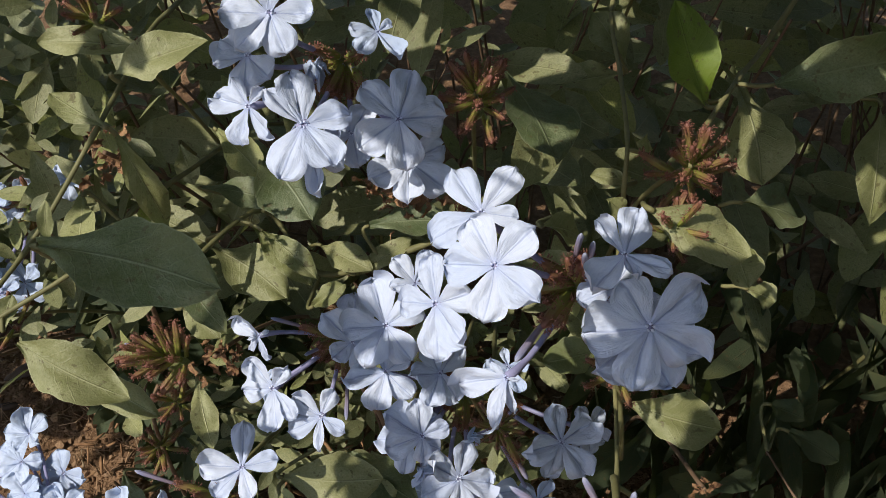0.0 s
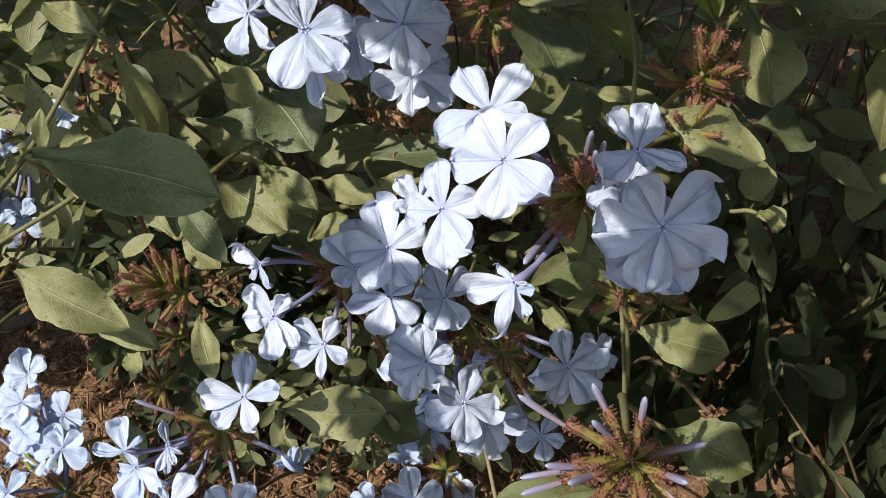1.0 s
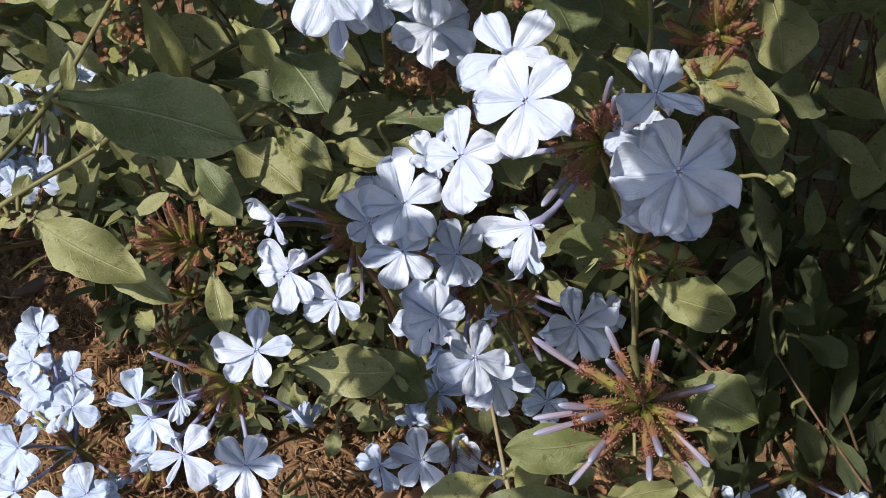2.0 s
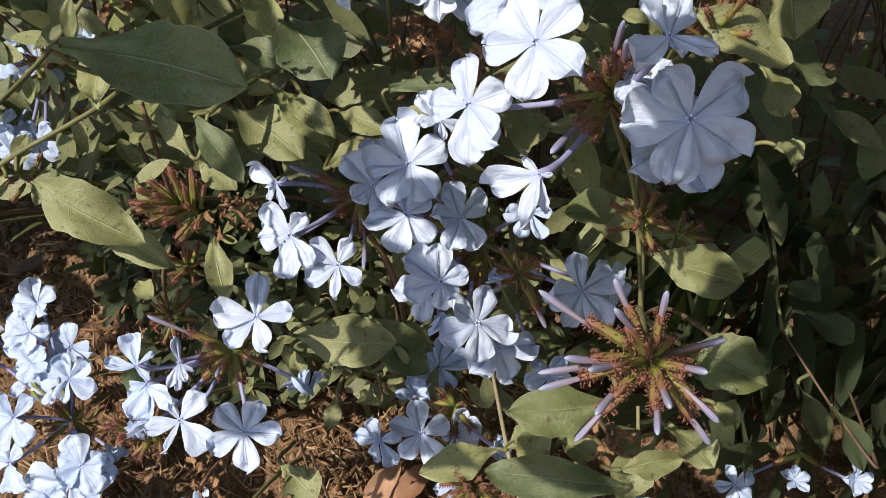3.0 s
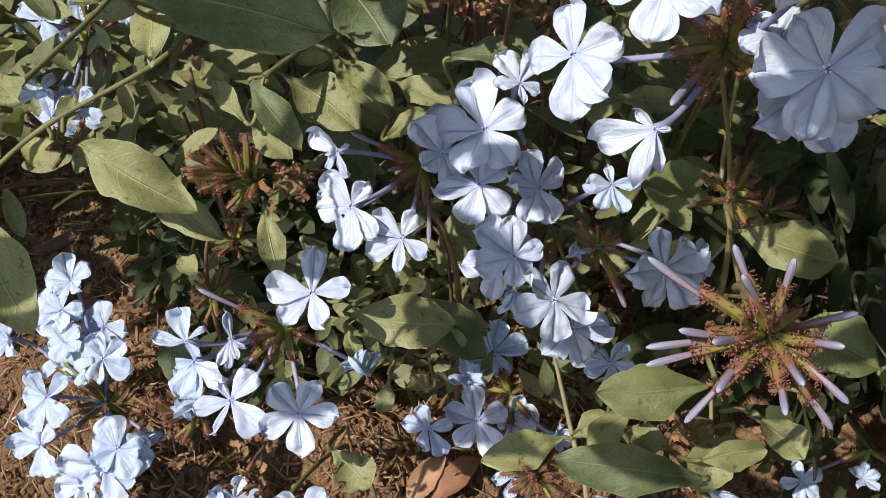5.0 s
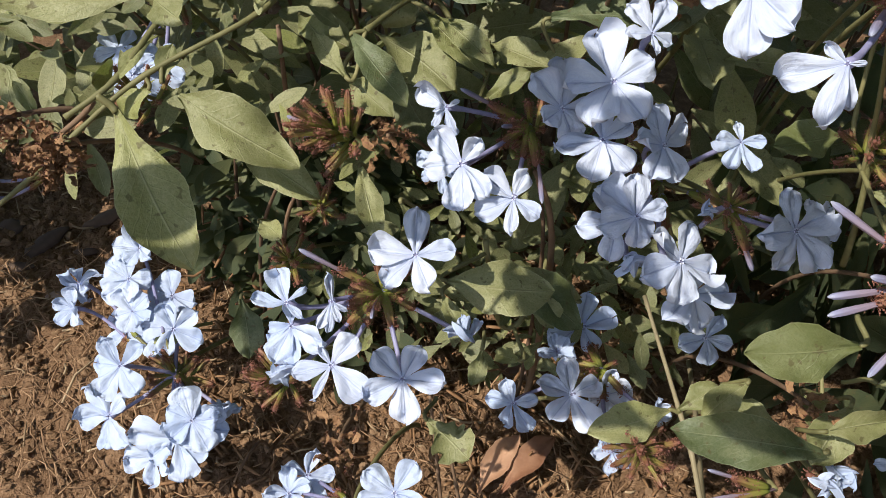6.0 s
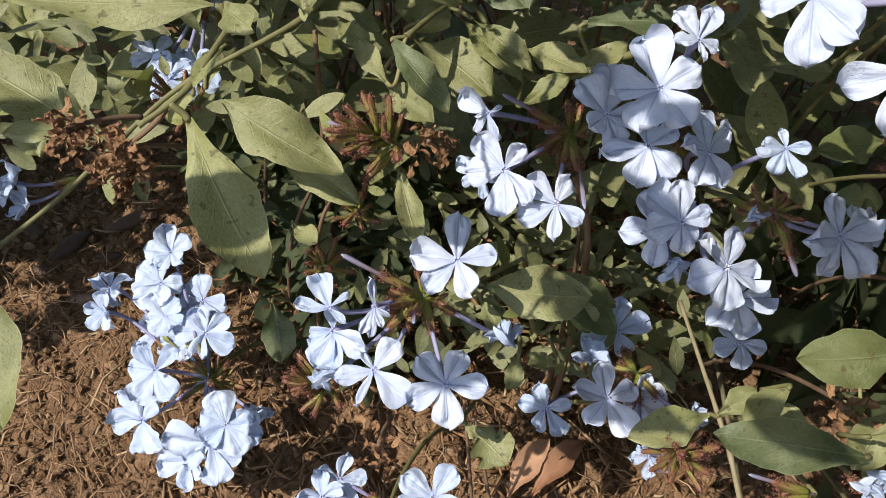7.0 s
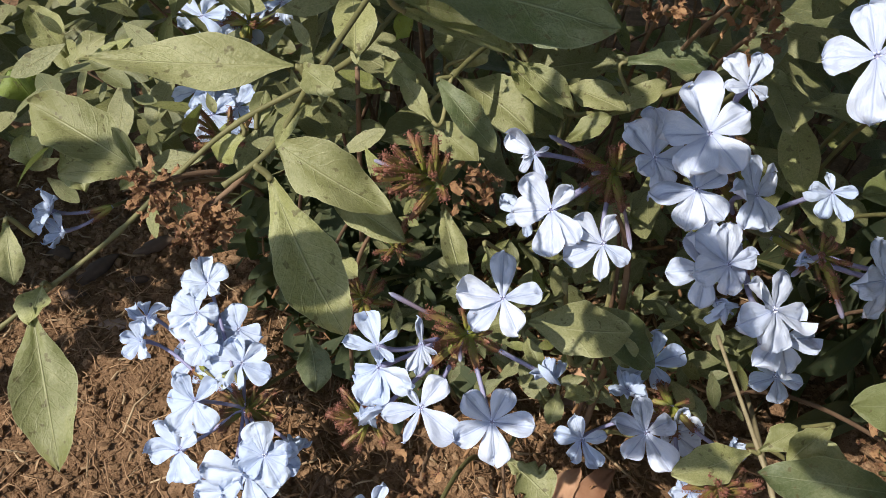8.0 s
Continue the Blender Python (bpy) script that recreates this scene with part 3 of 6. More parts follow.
def in_outline(p):
    """The rounded, uneven outline of the whole bush."""
    lump = 0.10 * noise.noise(p * 7) + 0.05 * noise.noise(p * 19)
    # Gap left in the unseen upper leaves so sun reaches a leaf below.
    if (p - Vector((0.004, 0.150, 0.350))).length < 0.017:
        return False
    if p.y > 0.30 or p.x > 0.30:
        return ((p.x - 0.08) / 0.54) ** 2 + ((p.y - 0.36) / 0.56) ** 2 + (max(0, p.z - 0.12) / 0.42) ** 4 < 1.0 + lump
    return True


def build_foliage(name, count, seed, box, keep, label, size=(0.016, 0.034), facing=(0.0, -0.3, 0.65), mat=None):
    rng = random.Random(seed)
    pile = Pile()
    (x0, x1), (y0, y1), (z0, z1) = box
    made = 0
    while made < count:
        p = Vector((rng.uniform(x0, x1), rng.uniform(y0, y1), rng.uniform(z0, z1)))
        if not keep(p, rng):
            continue
        made += 1
        nrm = Vector(facing) + Vector((rng.uniform(-0.6, 0.6), rng.uniform(-0.6, 0.6), rng.uniform(-0.35, 0.35)))
        w = rng.uniform(0, 2 * math.pi)
        way = Vector((math.cos(w), math.sin(w) - 0.4, rng.uniform(-0.8, 0.4)))
        v, f, u = small_leaf(rng, p, rng.uniform(*size), nrm, way)
        if in_outline(p):
            pile.add(v, f, u)
    ob = new(name, pile.mesh(name, mat or DEEP_LEAF))
    return tagged(ob, label, "foliage", kind="stuff")


def in_bush(p, rng):
    """The body of the bush, behind its outer shoots."""
    front = 0.24 + 0.09 * max(0, 0.12 - p.z) / 0.12 + 0.024 * (p.z > 0.13 and p.x < 0.06)
    if p.x < -0.09:
        front += 0.02 + 0.3 * (-0.09 - p.x)
        if p.z < 0.09 and p.y < 0.40:
            return False
    if p.x > 0.06:
        front += 0.04
    if p.x > 0.02 and p.z < 0.11:
        front = 0.235 if p.x < 0.07 else 0.285
    if p.y > front + 0.14 and rng.random() < 0.55:
        return False
    return front < p.y and p.z < 0.27 + 0.25 * (p.y - 0.2)


def in_crown(p, rng):
    """The upper growth added out of view, above and behind the flowers."""
    if p.x < -0.02:
        return p.y > 0.32
    return p.y > 0.20 and p.z > 0.30


def in_overhang(p, rng):
    """The thick outer edge of the unseen, added upper growth."""
    return p.y > 0.15 + 0.6 * max(0, 0.03 - min(p.x + 0.035 * (p.y > 0.19), 0.03))


build_foliage("bush_foliage", 5200, 31, ((-0.42, 0.62), (0.20, 0.95), (0.012, 0.46)), in_bush,
              "dense small olive-green leaves in the depth of the bush", (0.014, 0.048))
# Crown and overhang are added out of view to block the sun.
build_foliage("bush_crown", 1500, 32, ((-0.36, 0.55), (0.19, 0.70), (0.30, 0.50)), in_crown,
              "unseen upper leaves added to shade the bush's inside", (0.024, 0.046))
build_foliage("bush_overhang", 1050, 34, ((-0.06, 0.34), (0.15, 0.27), (0.335, 0.42)), in_overhang,
              "thick unseen overhanging leaves added to cast deep shade", (0.026, 0.046))
# Dark tone here paints the deep shade low in the bush.
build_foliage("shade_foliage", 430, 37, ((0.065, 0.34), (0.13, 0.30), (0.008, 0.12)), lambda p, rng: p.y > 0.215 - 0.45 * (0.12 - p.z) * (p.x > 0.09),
              "low bush leaves darkened in colour for deep shade, turned away from the light", (0.028, 0.052), (0.75, -0.55, 0.1), SHADE_TONE_LEAF)
# Roof, flank and wings are unseen leaves added to cut the skylight.
build_foliage("bush_roof", 1100, 44, ((0.06, 0.50), (-0.35, 0.16), (0.40, 0.50)), lambda p, rng: p.x > 0.09 + 0.3 * (0.5 - p.z),
              "unseen leaves added overhead to block skylight", (0.030, 0.050))
build_foliage("bush_flank", 700, 43, ((0.20, 0.50), (0.00, 0.26), (0.01, 0.33)), lambda p, rng: p.x > 0.14 + 0.30 * p.y + 0.18 * max(0, 0.3 - p.z) + 0.04,
              "unseen leaves added beside the bush to block skylight", (0.026, 0.046))
build_foliage("bush_wing", 900, 46, ((0.21, 0.46), (-0.36, 0.02), (0.01, 0.42)), lambda p, rng: True,
              "unseen outer leaves added in front to block skylight", (0.030, 0.050))
build_foliage("bush_inner_wing", 520, 47, ((0.12, 0.23), (-0.25, 0.08), (0.01, 0.42)), lambda p, rng: p.x > 0.05 + 0.51 * (0.77 * (p.y + 0.02) + 0.64 * (0.38 - p.z)),
              "unseen inner leaves added in front to block skylight", (0.020, 0.034))
# Two leaf masses added outside the view to shade soil and bush.
build_foliage("bush_side", 420, 38, ((-0.50, -0.335), (0.19, 0.36), (0.05, 0.20)), lambda p, rng: True,
              "unseen leaves added past the bush's end to shade the soil", (0.024, 0.044))
build_foliage("bush_top", 230, 39, ((-0.32, -0.09), (0.20, 0.31), (0.31, 0.42)), lambda p, rng: True,
              "loose unseen leaves added overhead, letting through flecks of sun", (0.022, 0.040))
build_foliage("bush_edge", 380, 40, ((-0.36, -0.12), (0.27, 0.38), (0.085, 0.24)), lambda p, rng: p.y > 0.265 + 0.10 * max(0, -0.15 - p.x),
              "sunlit olive leaves at the thin end of the bush", (0.016, 0.034))
build_foliage("bush_sprays", 310, 45, ((-0.22, -0.095), (0.20, 0.34), (0.13, 0.30)), lambda p, rng: 0.258 < 0.766 * p.y + 0.643 * (0.367 - p.z) < 0.33,
              "small olive leaves on the thin side twigs of the bush", (0.007, 0.019))
# These leaves carry painted shade in their dark colour.
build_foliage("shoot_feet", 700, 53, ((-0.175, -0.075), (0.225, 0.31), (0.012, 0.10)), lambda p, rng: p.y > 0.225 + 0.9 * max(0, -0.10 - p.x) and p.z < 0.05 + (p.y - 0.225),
              "leaves round the feet of the shoots, coloured dark for the shade there", (0.010, 0.022), mat=SHADE_TONE_LEAF)
build_foliage("low_foliage", 640, 35, ((-0.16, 0.04), (0.185, 0.32), (0.010, 0.095)), lambda p, rng: p.y > 0.24 - 0.6 * p.z + 1.5 * max(0, -0.085 - p.x),
              "small olive-green leaves growing close to the soil", (0.007, 0.016))


def build_dry_bits():
    rng = random.Random(36)
    pile = Pile()
    for _ in range(1000):
        p = Vector((rng.uniform(-0.17, 0.05), rng.uniform(0.15, 0.31), 0))
        p.z = rise(p.x, p.y) + 0.07 * rng.random() ** 1.5 * max(0.05, min(1, (p.y - 0.19) / 0.08))
        d = Vector((rng.uniform(-1, 1), rng.uniform(-1, 1), rng.uniform(-0.7, 0.9))).normalized() * rng.uniform(0.004, 0.011)
        r = rng.uniform(0.0004, 0.0010)
        v, f, u = tube_geometry([p, p + d * 0.35, p + d * 0.75, p + d], [r * 0.6, r, r * 0.9, r * 0.3], 5)
        pile.add(v, f, u)
    ob = new("dry_sepals", pile.mesh("dry_sepals", DRY))
    return tagged(ob, "dry brown sepals and stalk bits caught between low leaves", "plant litter", kind="stuff")


build_dry_bits()


def build_twigs():
    rng = random.Random(33)
    pile = Pile()
    for _ in range(90):
        a = Vector((rng.uniform(-0.22, 0.34), rng.uniform(0.33, 0.50), 0.0))
        b = a + Vector((rng.uniform(-0.10, 0.08), rng.uniform(-0.12, 0.04), rng.uniform(0.12, 0.34)))
        mid = (a + b) / 2 + Vector((rng.uniform(-0.03, 0.03), rng.uniform(-0.01, 0.03), 0.02))
        r = rng.uniform(0.0004, 0.0010)
        pts = bezier(a, (a + mid) / 2, mid, b, 8)
        v, f, u = tube_geometry(pts, [r * (1.3 - 0.7 * i / 8) for i in range(9)], 6)
        pile.add(v, f, u)
    ob = new("bush_twigs", pile.mesh("bush_twigs", WOOD))
    return tagged(ob, "tangle of thin brown woody twigs inside the bush", "twigs", kind="stuff")


build_twigs()


# ---- litter ----
def chip(a, b, width, mat, label):
    """A flat uneven lump lying on the soil from a to b."""
    counter[0] += 1
    rng = random.Random(counter[0])
    a, b = Vector(a), Vector(b)
    mid, d = (a + b) / 2, b - a
    ln, turn = d.length, math.atan2(d.y, d.x)
    nu, nv = 10, 8
    verts, faces = [], []
    for i in range(nu + 1):
        u = i / nu
        for k in range(nv):
            w = 2 * math.pi * k / nv
            r = math.sin(math.pi * min(max(u, 0.03), 0.97)) ** 0.55
            q = Vector(((u - 0.5) * ln, math.cos(w) * width * 0.5 * r, math.sin(w) * width * 0.28 * r))
            q *= 1 + 0.25 * noise.noise(q * 320 + Vector((counter[0], 0, 0)))
            verts.append(q)
    for i in range(nu):
        for k in range(nv):
            j = (k + 1) % nv
            faces.append((i * nv + k, i * nv + j, (i + 1) * nv + j, (i + 1) * nv + k))
    faces += [tuple(reversed(range(nv))), tuple(nu * nv + k for k in range(nv))]
    wood = mat is BARK
    ob = new("bark_chip" if wood else "soil_clod", mesh_of("chip", verts, faces, mat))
    ob.matrix_basis = Matrix.Translation((mid.x, mid.y, rise(mid.x, mid.y) + width * 0.16)) @ pose(0, 0, 0, rng.uniform(-12, 12), rng.uniform(-8, 8), math.degrees(turn))
    return tagged(ob, label, "bark chip" if wood else "clod", "litter on the soil")


def dry_stem(points, r):
    """A bare brown stem standing in the soil, root last."""
    pts = [Vector(p) for p in points]
    o = pts[-1]
    fine = bezier(pts[0], pts[0] * 0.4 + pts[1] * 0.6, pts[1], pts[2], 12)
    ob = new("dry_stem", tube_mesh("dry_stem", [p - o for p in fine], [r * (0.8 + 0.04 * i) for i in range(13)], WOOD, 6))
    ob.location = o
    return tagged(ob, "bare thin brown stem standing in the soil", "dry stem", "bare stems")


def dead_leaf(a, b, width, roll):
    """A curled brown fallen leaf on the soil."""
    counter[0] += 1
    a, b = Vector(a), Vector(b)
    v, f, u = leaf_mesh((0, 0, 0), b - a, width, (-0.1, -0.45, 0.9), 0.18, roll, 0.2, counter[0], 0.5)
    ob = new("dead_leaf", mesh_of("dead_leaf", v, f, DEAD, u))
    ob.location = (a.x, a.y, a.z + 0.002)
    return tagged(ob, "curled orange-brown fallen leaf lying on soil", "fallen leaf", "litter on the soil")


# shoots and leaves
near_shoot = shoot([(-0.1214, 0.1043, 0.2188), (-0.1140, 0.1105, 0.2231), (-0.1093, 0.1249, 0.2276), (-0.1001, 0.1624, 0.2315), (-0.0859, 0.1826, 0.2502), (-0.0852, 0.2057, 0.2513), (-0.0819, 0.2465, 0.2531), (-0.0700, 0.3300, 0.2300), (-0.0300, 0.3700, 0.0800), (-0.0200, 0.3700, -0.0050)], 0.0008, "long green leafy shoot arching out of the bush, with large leaves")
# The dark material paints part of the shade on this large leaf.
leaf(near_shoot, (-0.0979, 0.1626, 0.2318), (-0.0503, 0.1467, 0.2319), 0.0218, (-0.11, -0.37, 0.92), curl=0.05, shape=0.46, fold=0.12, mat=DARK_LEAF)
# Unseen leaf added on the sun line to keep the large leaf shaded.
leaf(near_shoot, (-0.1648, 0.1117, 0.3211), (-0.1094, 0.0962, 0.3187), 0.034, (-0.52, -0.43, 0.74), petiole=False)
# Added out of view: each leaf blocks the sun from a chosen spot.
shade_shoot = shoot([(-0.1221, 0.0667, 0.4263), (-0.0529, 0.0326, 0.4020), (-0.0840, 0.0377, 0.3593), (0.1000, 0.0300, 0.4400), (0.1700, 0.1000, 0.4200), (0.2000, 0.2000, 0.2500), (0.1800, 0.3000, -0.0050)], 0.0010, "unseen shoot added overhead, its leaves shading single flowers")
leaf(shade_shoot, (-0.0780, 0.0040, 0.3600), (-0.0520, 0.0160, 0.3600), 0.0085, (-0.52, -0.43, 0.74))
leaf(shade_shoot, (-0.0660, 0.0260, 0.3580), (-0.0500, 0.0560, 0.3580), 0.0160, (-0.52, -0.43, 0.74))
leaf(shade_shoot, (-0.0470, 0.0340, 0.3580), (-0.0240, 0.0790, 0.3580), 0.0330, (-0.52, -0.43, 0.74))
leaf(shade_shoot, (-0.1221, 0.0667, 0.4223), (-0.1366, 0.0986, 0.4306), 0.0220, (-0.52, -0.43, 0.74))
leaf(shade_shoot, (-0.0840, 0.0377, 0.3553), (-0.1126, 0.0580, 0.3470), 0.0220, (-0.52, -0.43, 0.74))
leaf(shade_shoot, (-0.1589, 0.0806, 0.4433), (-0.1793, 0.0996, 0.4400), 0.0130, (-0.52, -0.43, 0.74))
leaf(shade_shoot, (-0.1550, 0.0380, 0.3219), (-0.1767, 0.0642, 0.3219), 0.0160, (-0.52, -0.43, 0.74))
leaf(shade_shoot, (-0.1202, 0.0384, 0.3239), (-0.1393, 0.0615, 0.3239), 0.0160, (-0.52, -0.43, 0.74))
leaf(shade_shoot, (-0.0964, 0.0494, 0.3492), (-0.1199, 0.0615, 0.3398), 0.0160, (-0.52, -0.43, 0.74))
leaf(shade_shoot, (-0.1193, 0.0575, 0.3628), (-0.1399, 0.0721, 0.3568), 0.0130, (-0.52, -0.43, 0.74))
leaf(shade_shoot, (-0.1328, 0.0458, 0.3447), (-0.1494, 0.0658, 0.3447), 0.0120, (-0.52, -0.43, 0.74))
leaf(shade_shoot, (-0.1468, 0.0584, 0.2917), (-0.1682, 0.0507, 0.2722), 0.0110, (-0.52, -0.43, 0.74))
leaf(shade_shoot, (-0.1824, 0.0327, 0.3049), (-0.2029, 0.0396, 0.2945), 0.0110, (-0.52, -0.43, 0.74))
leaf(shade_shoot, (-0.1389, 0.0194, 0.3065), (-0.1636, 0.0425, 0.3025), 0.0180, (-0.52, -0.43, 0.74))
leaf(shade_shoot, (-0.0891, 0.0089, 0.3062), (-0.1138, 0.0319, 0.3023), 0.0130, (-0.52, -0.43, 0.74))
leaf(shade_shoot, (-0.1509, 0.0326, 0.3070), (-0.1762, 0.0366, 0.2915), 0.0060, (-0.52, -0.43, 0.74))
leaf(near_shoot, (-0.0981, 0.1655, 0.2275), (-0.0715, 0.1902, 0.2102), 0.0058, (0.09, -0.59, 0.80), curl=0.03)
leaf(near_shoot, (-0.0948, 0.1678, 0.2225), (-0.0678, 0.1860, 0.2054), 0.0065, (0.09, -0.51, 0.86), curl=0.05)
leaf(near_shoot, (-0.1118, 0.1252, 0.2309), (-0.1496, 0.1250, 0.2302), 0.0095, (0.07, -0.52, 0.85), curl=0.08, shape=0.36, wave=0.16)
leaf(near_shoot, (-0.1105, 0.1251, 0.2309), (-0.1040, 0.1183, 0.2307), 0.0063, (-0.02, -0.61, 0.79), shape=0.55, fold=0.05)
leaf(near_shoot, (-0.1136, 0.1068, 0.2188), (-0.0991, 0.0899, 0.1993), 0.0113, (0.13, -0.67, 0.73), curl=0.05, shape=0.55)
leaf(near_shoot, (-0.1094, 0.1229, 0.2252), (-0.1126, 0.1089, 0.2243), 0.0031, (-0.23, -0.42, 0.88), curl=0.1)
leaf(near_shoot, (-0.0953, 0.1627, 0.2318), (-0.0939, 0.1660, 0.2432), 0.0032, (0.19, -0.58, 0.79), curl=0.1)
leaf(near_shoot, (-0.1314, 0.1886, 0.1709), (-0.0976, 0.1785, 0.1567), 0.0168, (-0.03, -0.48, 0.88), curl=0.06, shape=0.42, petiole=False, wave=0.18)
leaf(near_shoot, (-0.0860, 0.2041, 0.2555), (-0.0609, 0.2070, 0.2637), 0.0121, (0.00, -0.54, 0.84), shape=0.5, torn=0.5)
leaf(near_shoot, (-0.0832, 0.1840, 0.2518), (-0.0989, 0.1937, 0.2556), 0.0073, (0.10, -0.53, 0.84))
leaf(near_shoot, (-0.0822, 0.1869, 0.2475), (-0.0750, 0.1879, 0.2176), 0.0080, (0.10, -0.53, 0.84))
leaf(near_shoot, (-0.0820, 0.2193, 0.2550), (-0.1114, 0.2203, 0.2562), 0.0100, (-0.10, -0.53, 0.84), shape=0.45)
left_shoot = shoot([(-0.2067, 0.1381, 0.1313), (-0.1991, 0.1442, 0.1354), (-0.1871, 0.1532, 0.1430), (-0.1713, 0.1666, 0.1526), (-0.1578, 0.1795, 0.1631), (-0.1415, 0.1927, 0.1740), (-0.1122, 0.2092, 0.1864), (-0.0947, 0.2459, 0.1900), (-0.0600, 0.3400, 0.1500), (-0.0100, 0.3700, -0.0050)], 0.0009, "thin green shoot with lance-shaped leaves hanging over bare soil")
leaf(left_shoot, (-0.1884, 0.1438, 0.1442), (-0.1749, 0.1115, 0.1193), 0.0151, (0.07, -0.47, 0.88), curl=0.03, shape=0.5)
leaf(left_shoot, (-0.1877, 0.1506, 0.1460), (-0.1875, 0.1388, 0.1431), 0.0088, (-0.12, -0.61, 0.78), fold=0.3, shape=0.6)
leaf(left_shoot, (-0.2005, 0.1640, 0.1553), (-0.1971, 0.1531, 0.1428), 0.0071, (0.28, -0.56, 0.78))
leaf(left_shoot, (-0.1678, 0.1796, 0.1646), (-0.2007, 0.1924, 0.1759), 0.0172, (-0.03, -0.48, 0.88), shape=0.5, torn=0.2)
leaf(left_shoot, (-0.1669, 0.1792, 0.1642), (-0.1868, 0.1724, 0.1667), 0.0067, (-0.03, -0.53, 0.85), fold=0.1)
leaf(left_shoot, (-0.1665, 0.1804, 0.1641), (-0.1700, 0.1703, 0.1645), 0.0047, (0.17, -0.50, 0.85))
leaf(left_shoot, (-0.1686, 0.1801, 0.1651), (-0.1751, 0.1853, 0.1742), 0.0036, (0.27, -0.48, 0.83))
leaf(left_shoot, (-0.1407, 0.1909, 0.1705), (-0.1481, 0.1884, 0.1629), 0.0087, (-0.03, -0.53, 0.85))
leaf(left_shoot, (-0.1369, 0.1926, 0.1725), (-0.1358, 0.2021, 0.1789), 0.0058, (0.27, -0.48, 0.83))
leaf(left_shoot, (-0.1211, 0.1943, 0.1517), (-0.0930, 0.1843, 0.1404), 0.0107, (-0.02, -0.61, 0.79))
leaf(left_shoot, (-0.1136, 0.2219, 0.2022), (-0.1094, 0.1961, 0.1952), 0.0121, (-0.03, -0.48, 0.88), shape=0.6)
leaf(left_shoot, (-0.2251, 0.2400, 0.1451), (-0.2320, 0.2423, 0.1553), 0.0138, (0.07, -0.52, 0.85), mat=BACKLIT_TONE_LEAF)
leaf(left_shoot, (-0.2188, 0.2594, 0.1523), (-0.2292, 0.2614, 0.1699), 0.0124, (-0.13, -0.53, 0.84), petiole=False)
leaf(left_shoot, (-0.2167, 0.2582, 0.1509), (-0.2054, 0.2651, 0.1592), 0.0090, (0.07, -0.52, 0.85), petiole=False)
leaf(left_shoot, (-0.2345, 0.2824, 0.1482), (-0.2207, 0.2643, 0.1427), 0.0104, (0.17, -0.50, 0.85), petiole=False)
leaf(left_shoot, (-0.2235, 0.2249, 0.1276), (-0.2281, 0.2323, 0.1361), 0.0122, (-0.03, -0.43, 0.90), petiole=False)
leaf(left_shoot, (-0.2099, 0.2209, 0.1384), (-0.1995, 0.2087, 0.1321), 0.0100, (0.18, -0.59, 0.79), petiole=False)
leaf(left_shoot, (-0.1009, 0.2312, 0.1824), (-0.0950, 0.2277, 0.1938), 0.0062, (0.08, -0.60, 0.79), mat=BACKLIT_TONE_LEAF, petiole=False)
back_shoot = shoot([(-0.0828, 0.2173, 0.1789), (-0.0648, 0.2508, 0.1750), (-0.0445, 0.2356, 0.1577), (-0.0113, 0.2411, 0.1645), (0.0199, 0.2478, 0.1727), (0.0300, 0.3600, 0.0600), (0.0300, 0.3600, -0.0050)], 0.0013, "olive-green leafy shoot in the thick of the bush")
leaf(back_shoot, (-0.0878, 0.2066, 0.1694), (-0.0976, 0.2147, 0.1787), 0.0063, (-0.23, -0.52, 0.82))
leaf(back_shoot, (-0.0676, 0.2431, 0.1737), (-0.0457, 0.2252, 0.1609), 0.0102, (0.27, -0.48, 0.83), curl=0.03)
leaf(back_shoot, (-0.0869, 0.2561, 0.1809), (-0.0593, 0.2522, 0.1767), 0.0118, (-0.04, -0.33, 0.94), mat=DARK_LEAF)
leaf(back_shoot, (-0.0448, 0.2186, 0.1578), (-0.0333, 0.2183, 0.1684), 0.0076, (-0.03, -0.53, 0.85))
leaf(back_shoot, (-0.0444, 0.2461, 0.1622), (-0.0250, 0.2326, 0.1621), 0.0108, (0.07, -0.56, 0.82))
leaf(back_shoot, (-0.0314, 0.2355, 0.1577), (-0.0116, 0.2436, 0.1673), 0.0084, (-0.03, -0.53, 0.85))
leaf(back_shoot, (-0.0261, 0.2428, 0.1740), (0.0015, 0.2439, 0.1755), 0.0129, (-0.03, -0.43, 0.90), mat=DARK_LEAF)
leaf(back_shoot, (0.0182, 0.2376, 0.1762), (0.0212, 0.2107, 0.1725), 0.0173, (0.17, -0.50, 0.85), torn=0.2)
leaf(back_shoot, (0.0257, 0.2222, 0.1737), (0.0467, 0.2218, 0.1735), 0.0094, (-0.03, -0.53, 0.85))
leaf(back_shoot, (-0.0879, 0.2151, 0.1640), (-0.0735, 0.2011, 0.1601), 0.0099, (-0.22, -0.60, 0.77))
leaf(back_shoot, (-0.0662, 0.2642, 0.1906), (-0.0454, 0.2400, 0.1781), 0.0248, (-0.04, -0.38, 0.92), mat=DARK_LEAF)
leaf(back_shoot, (-0.0831, 0.2416, 0.1656), (-0.0544, 0.2252, 0.1546), 0.0182, (0.04, -0.47, 0.88), shape=0.5, wave=0.16)
leaf(back_shoot, (-0.1040, 0.2278, 0.1771), (-0.0942, 0.2130, 0.1755), 0.0081, (-0.01, -0.51, 0.86))
leaf(back_shoot, (-0.0867, 0.2152, 0.1780), (-0.0690, 0.1966, 0.1676), 0.0101, (0.09, -0.55, 0.83), shape=0.5, mat=DARK_LEAF)
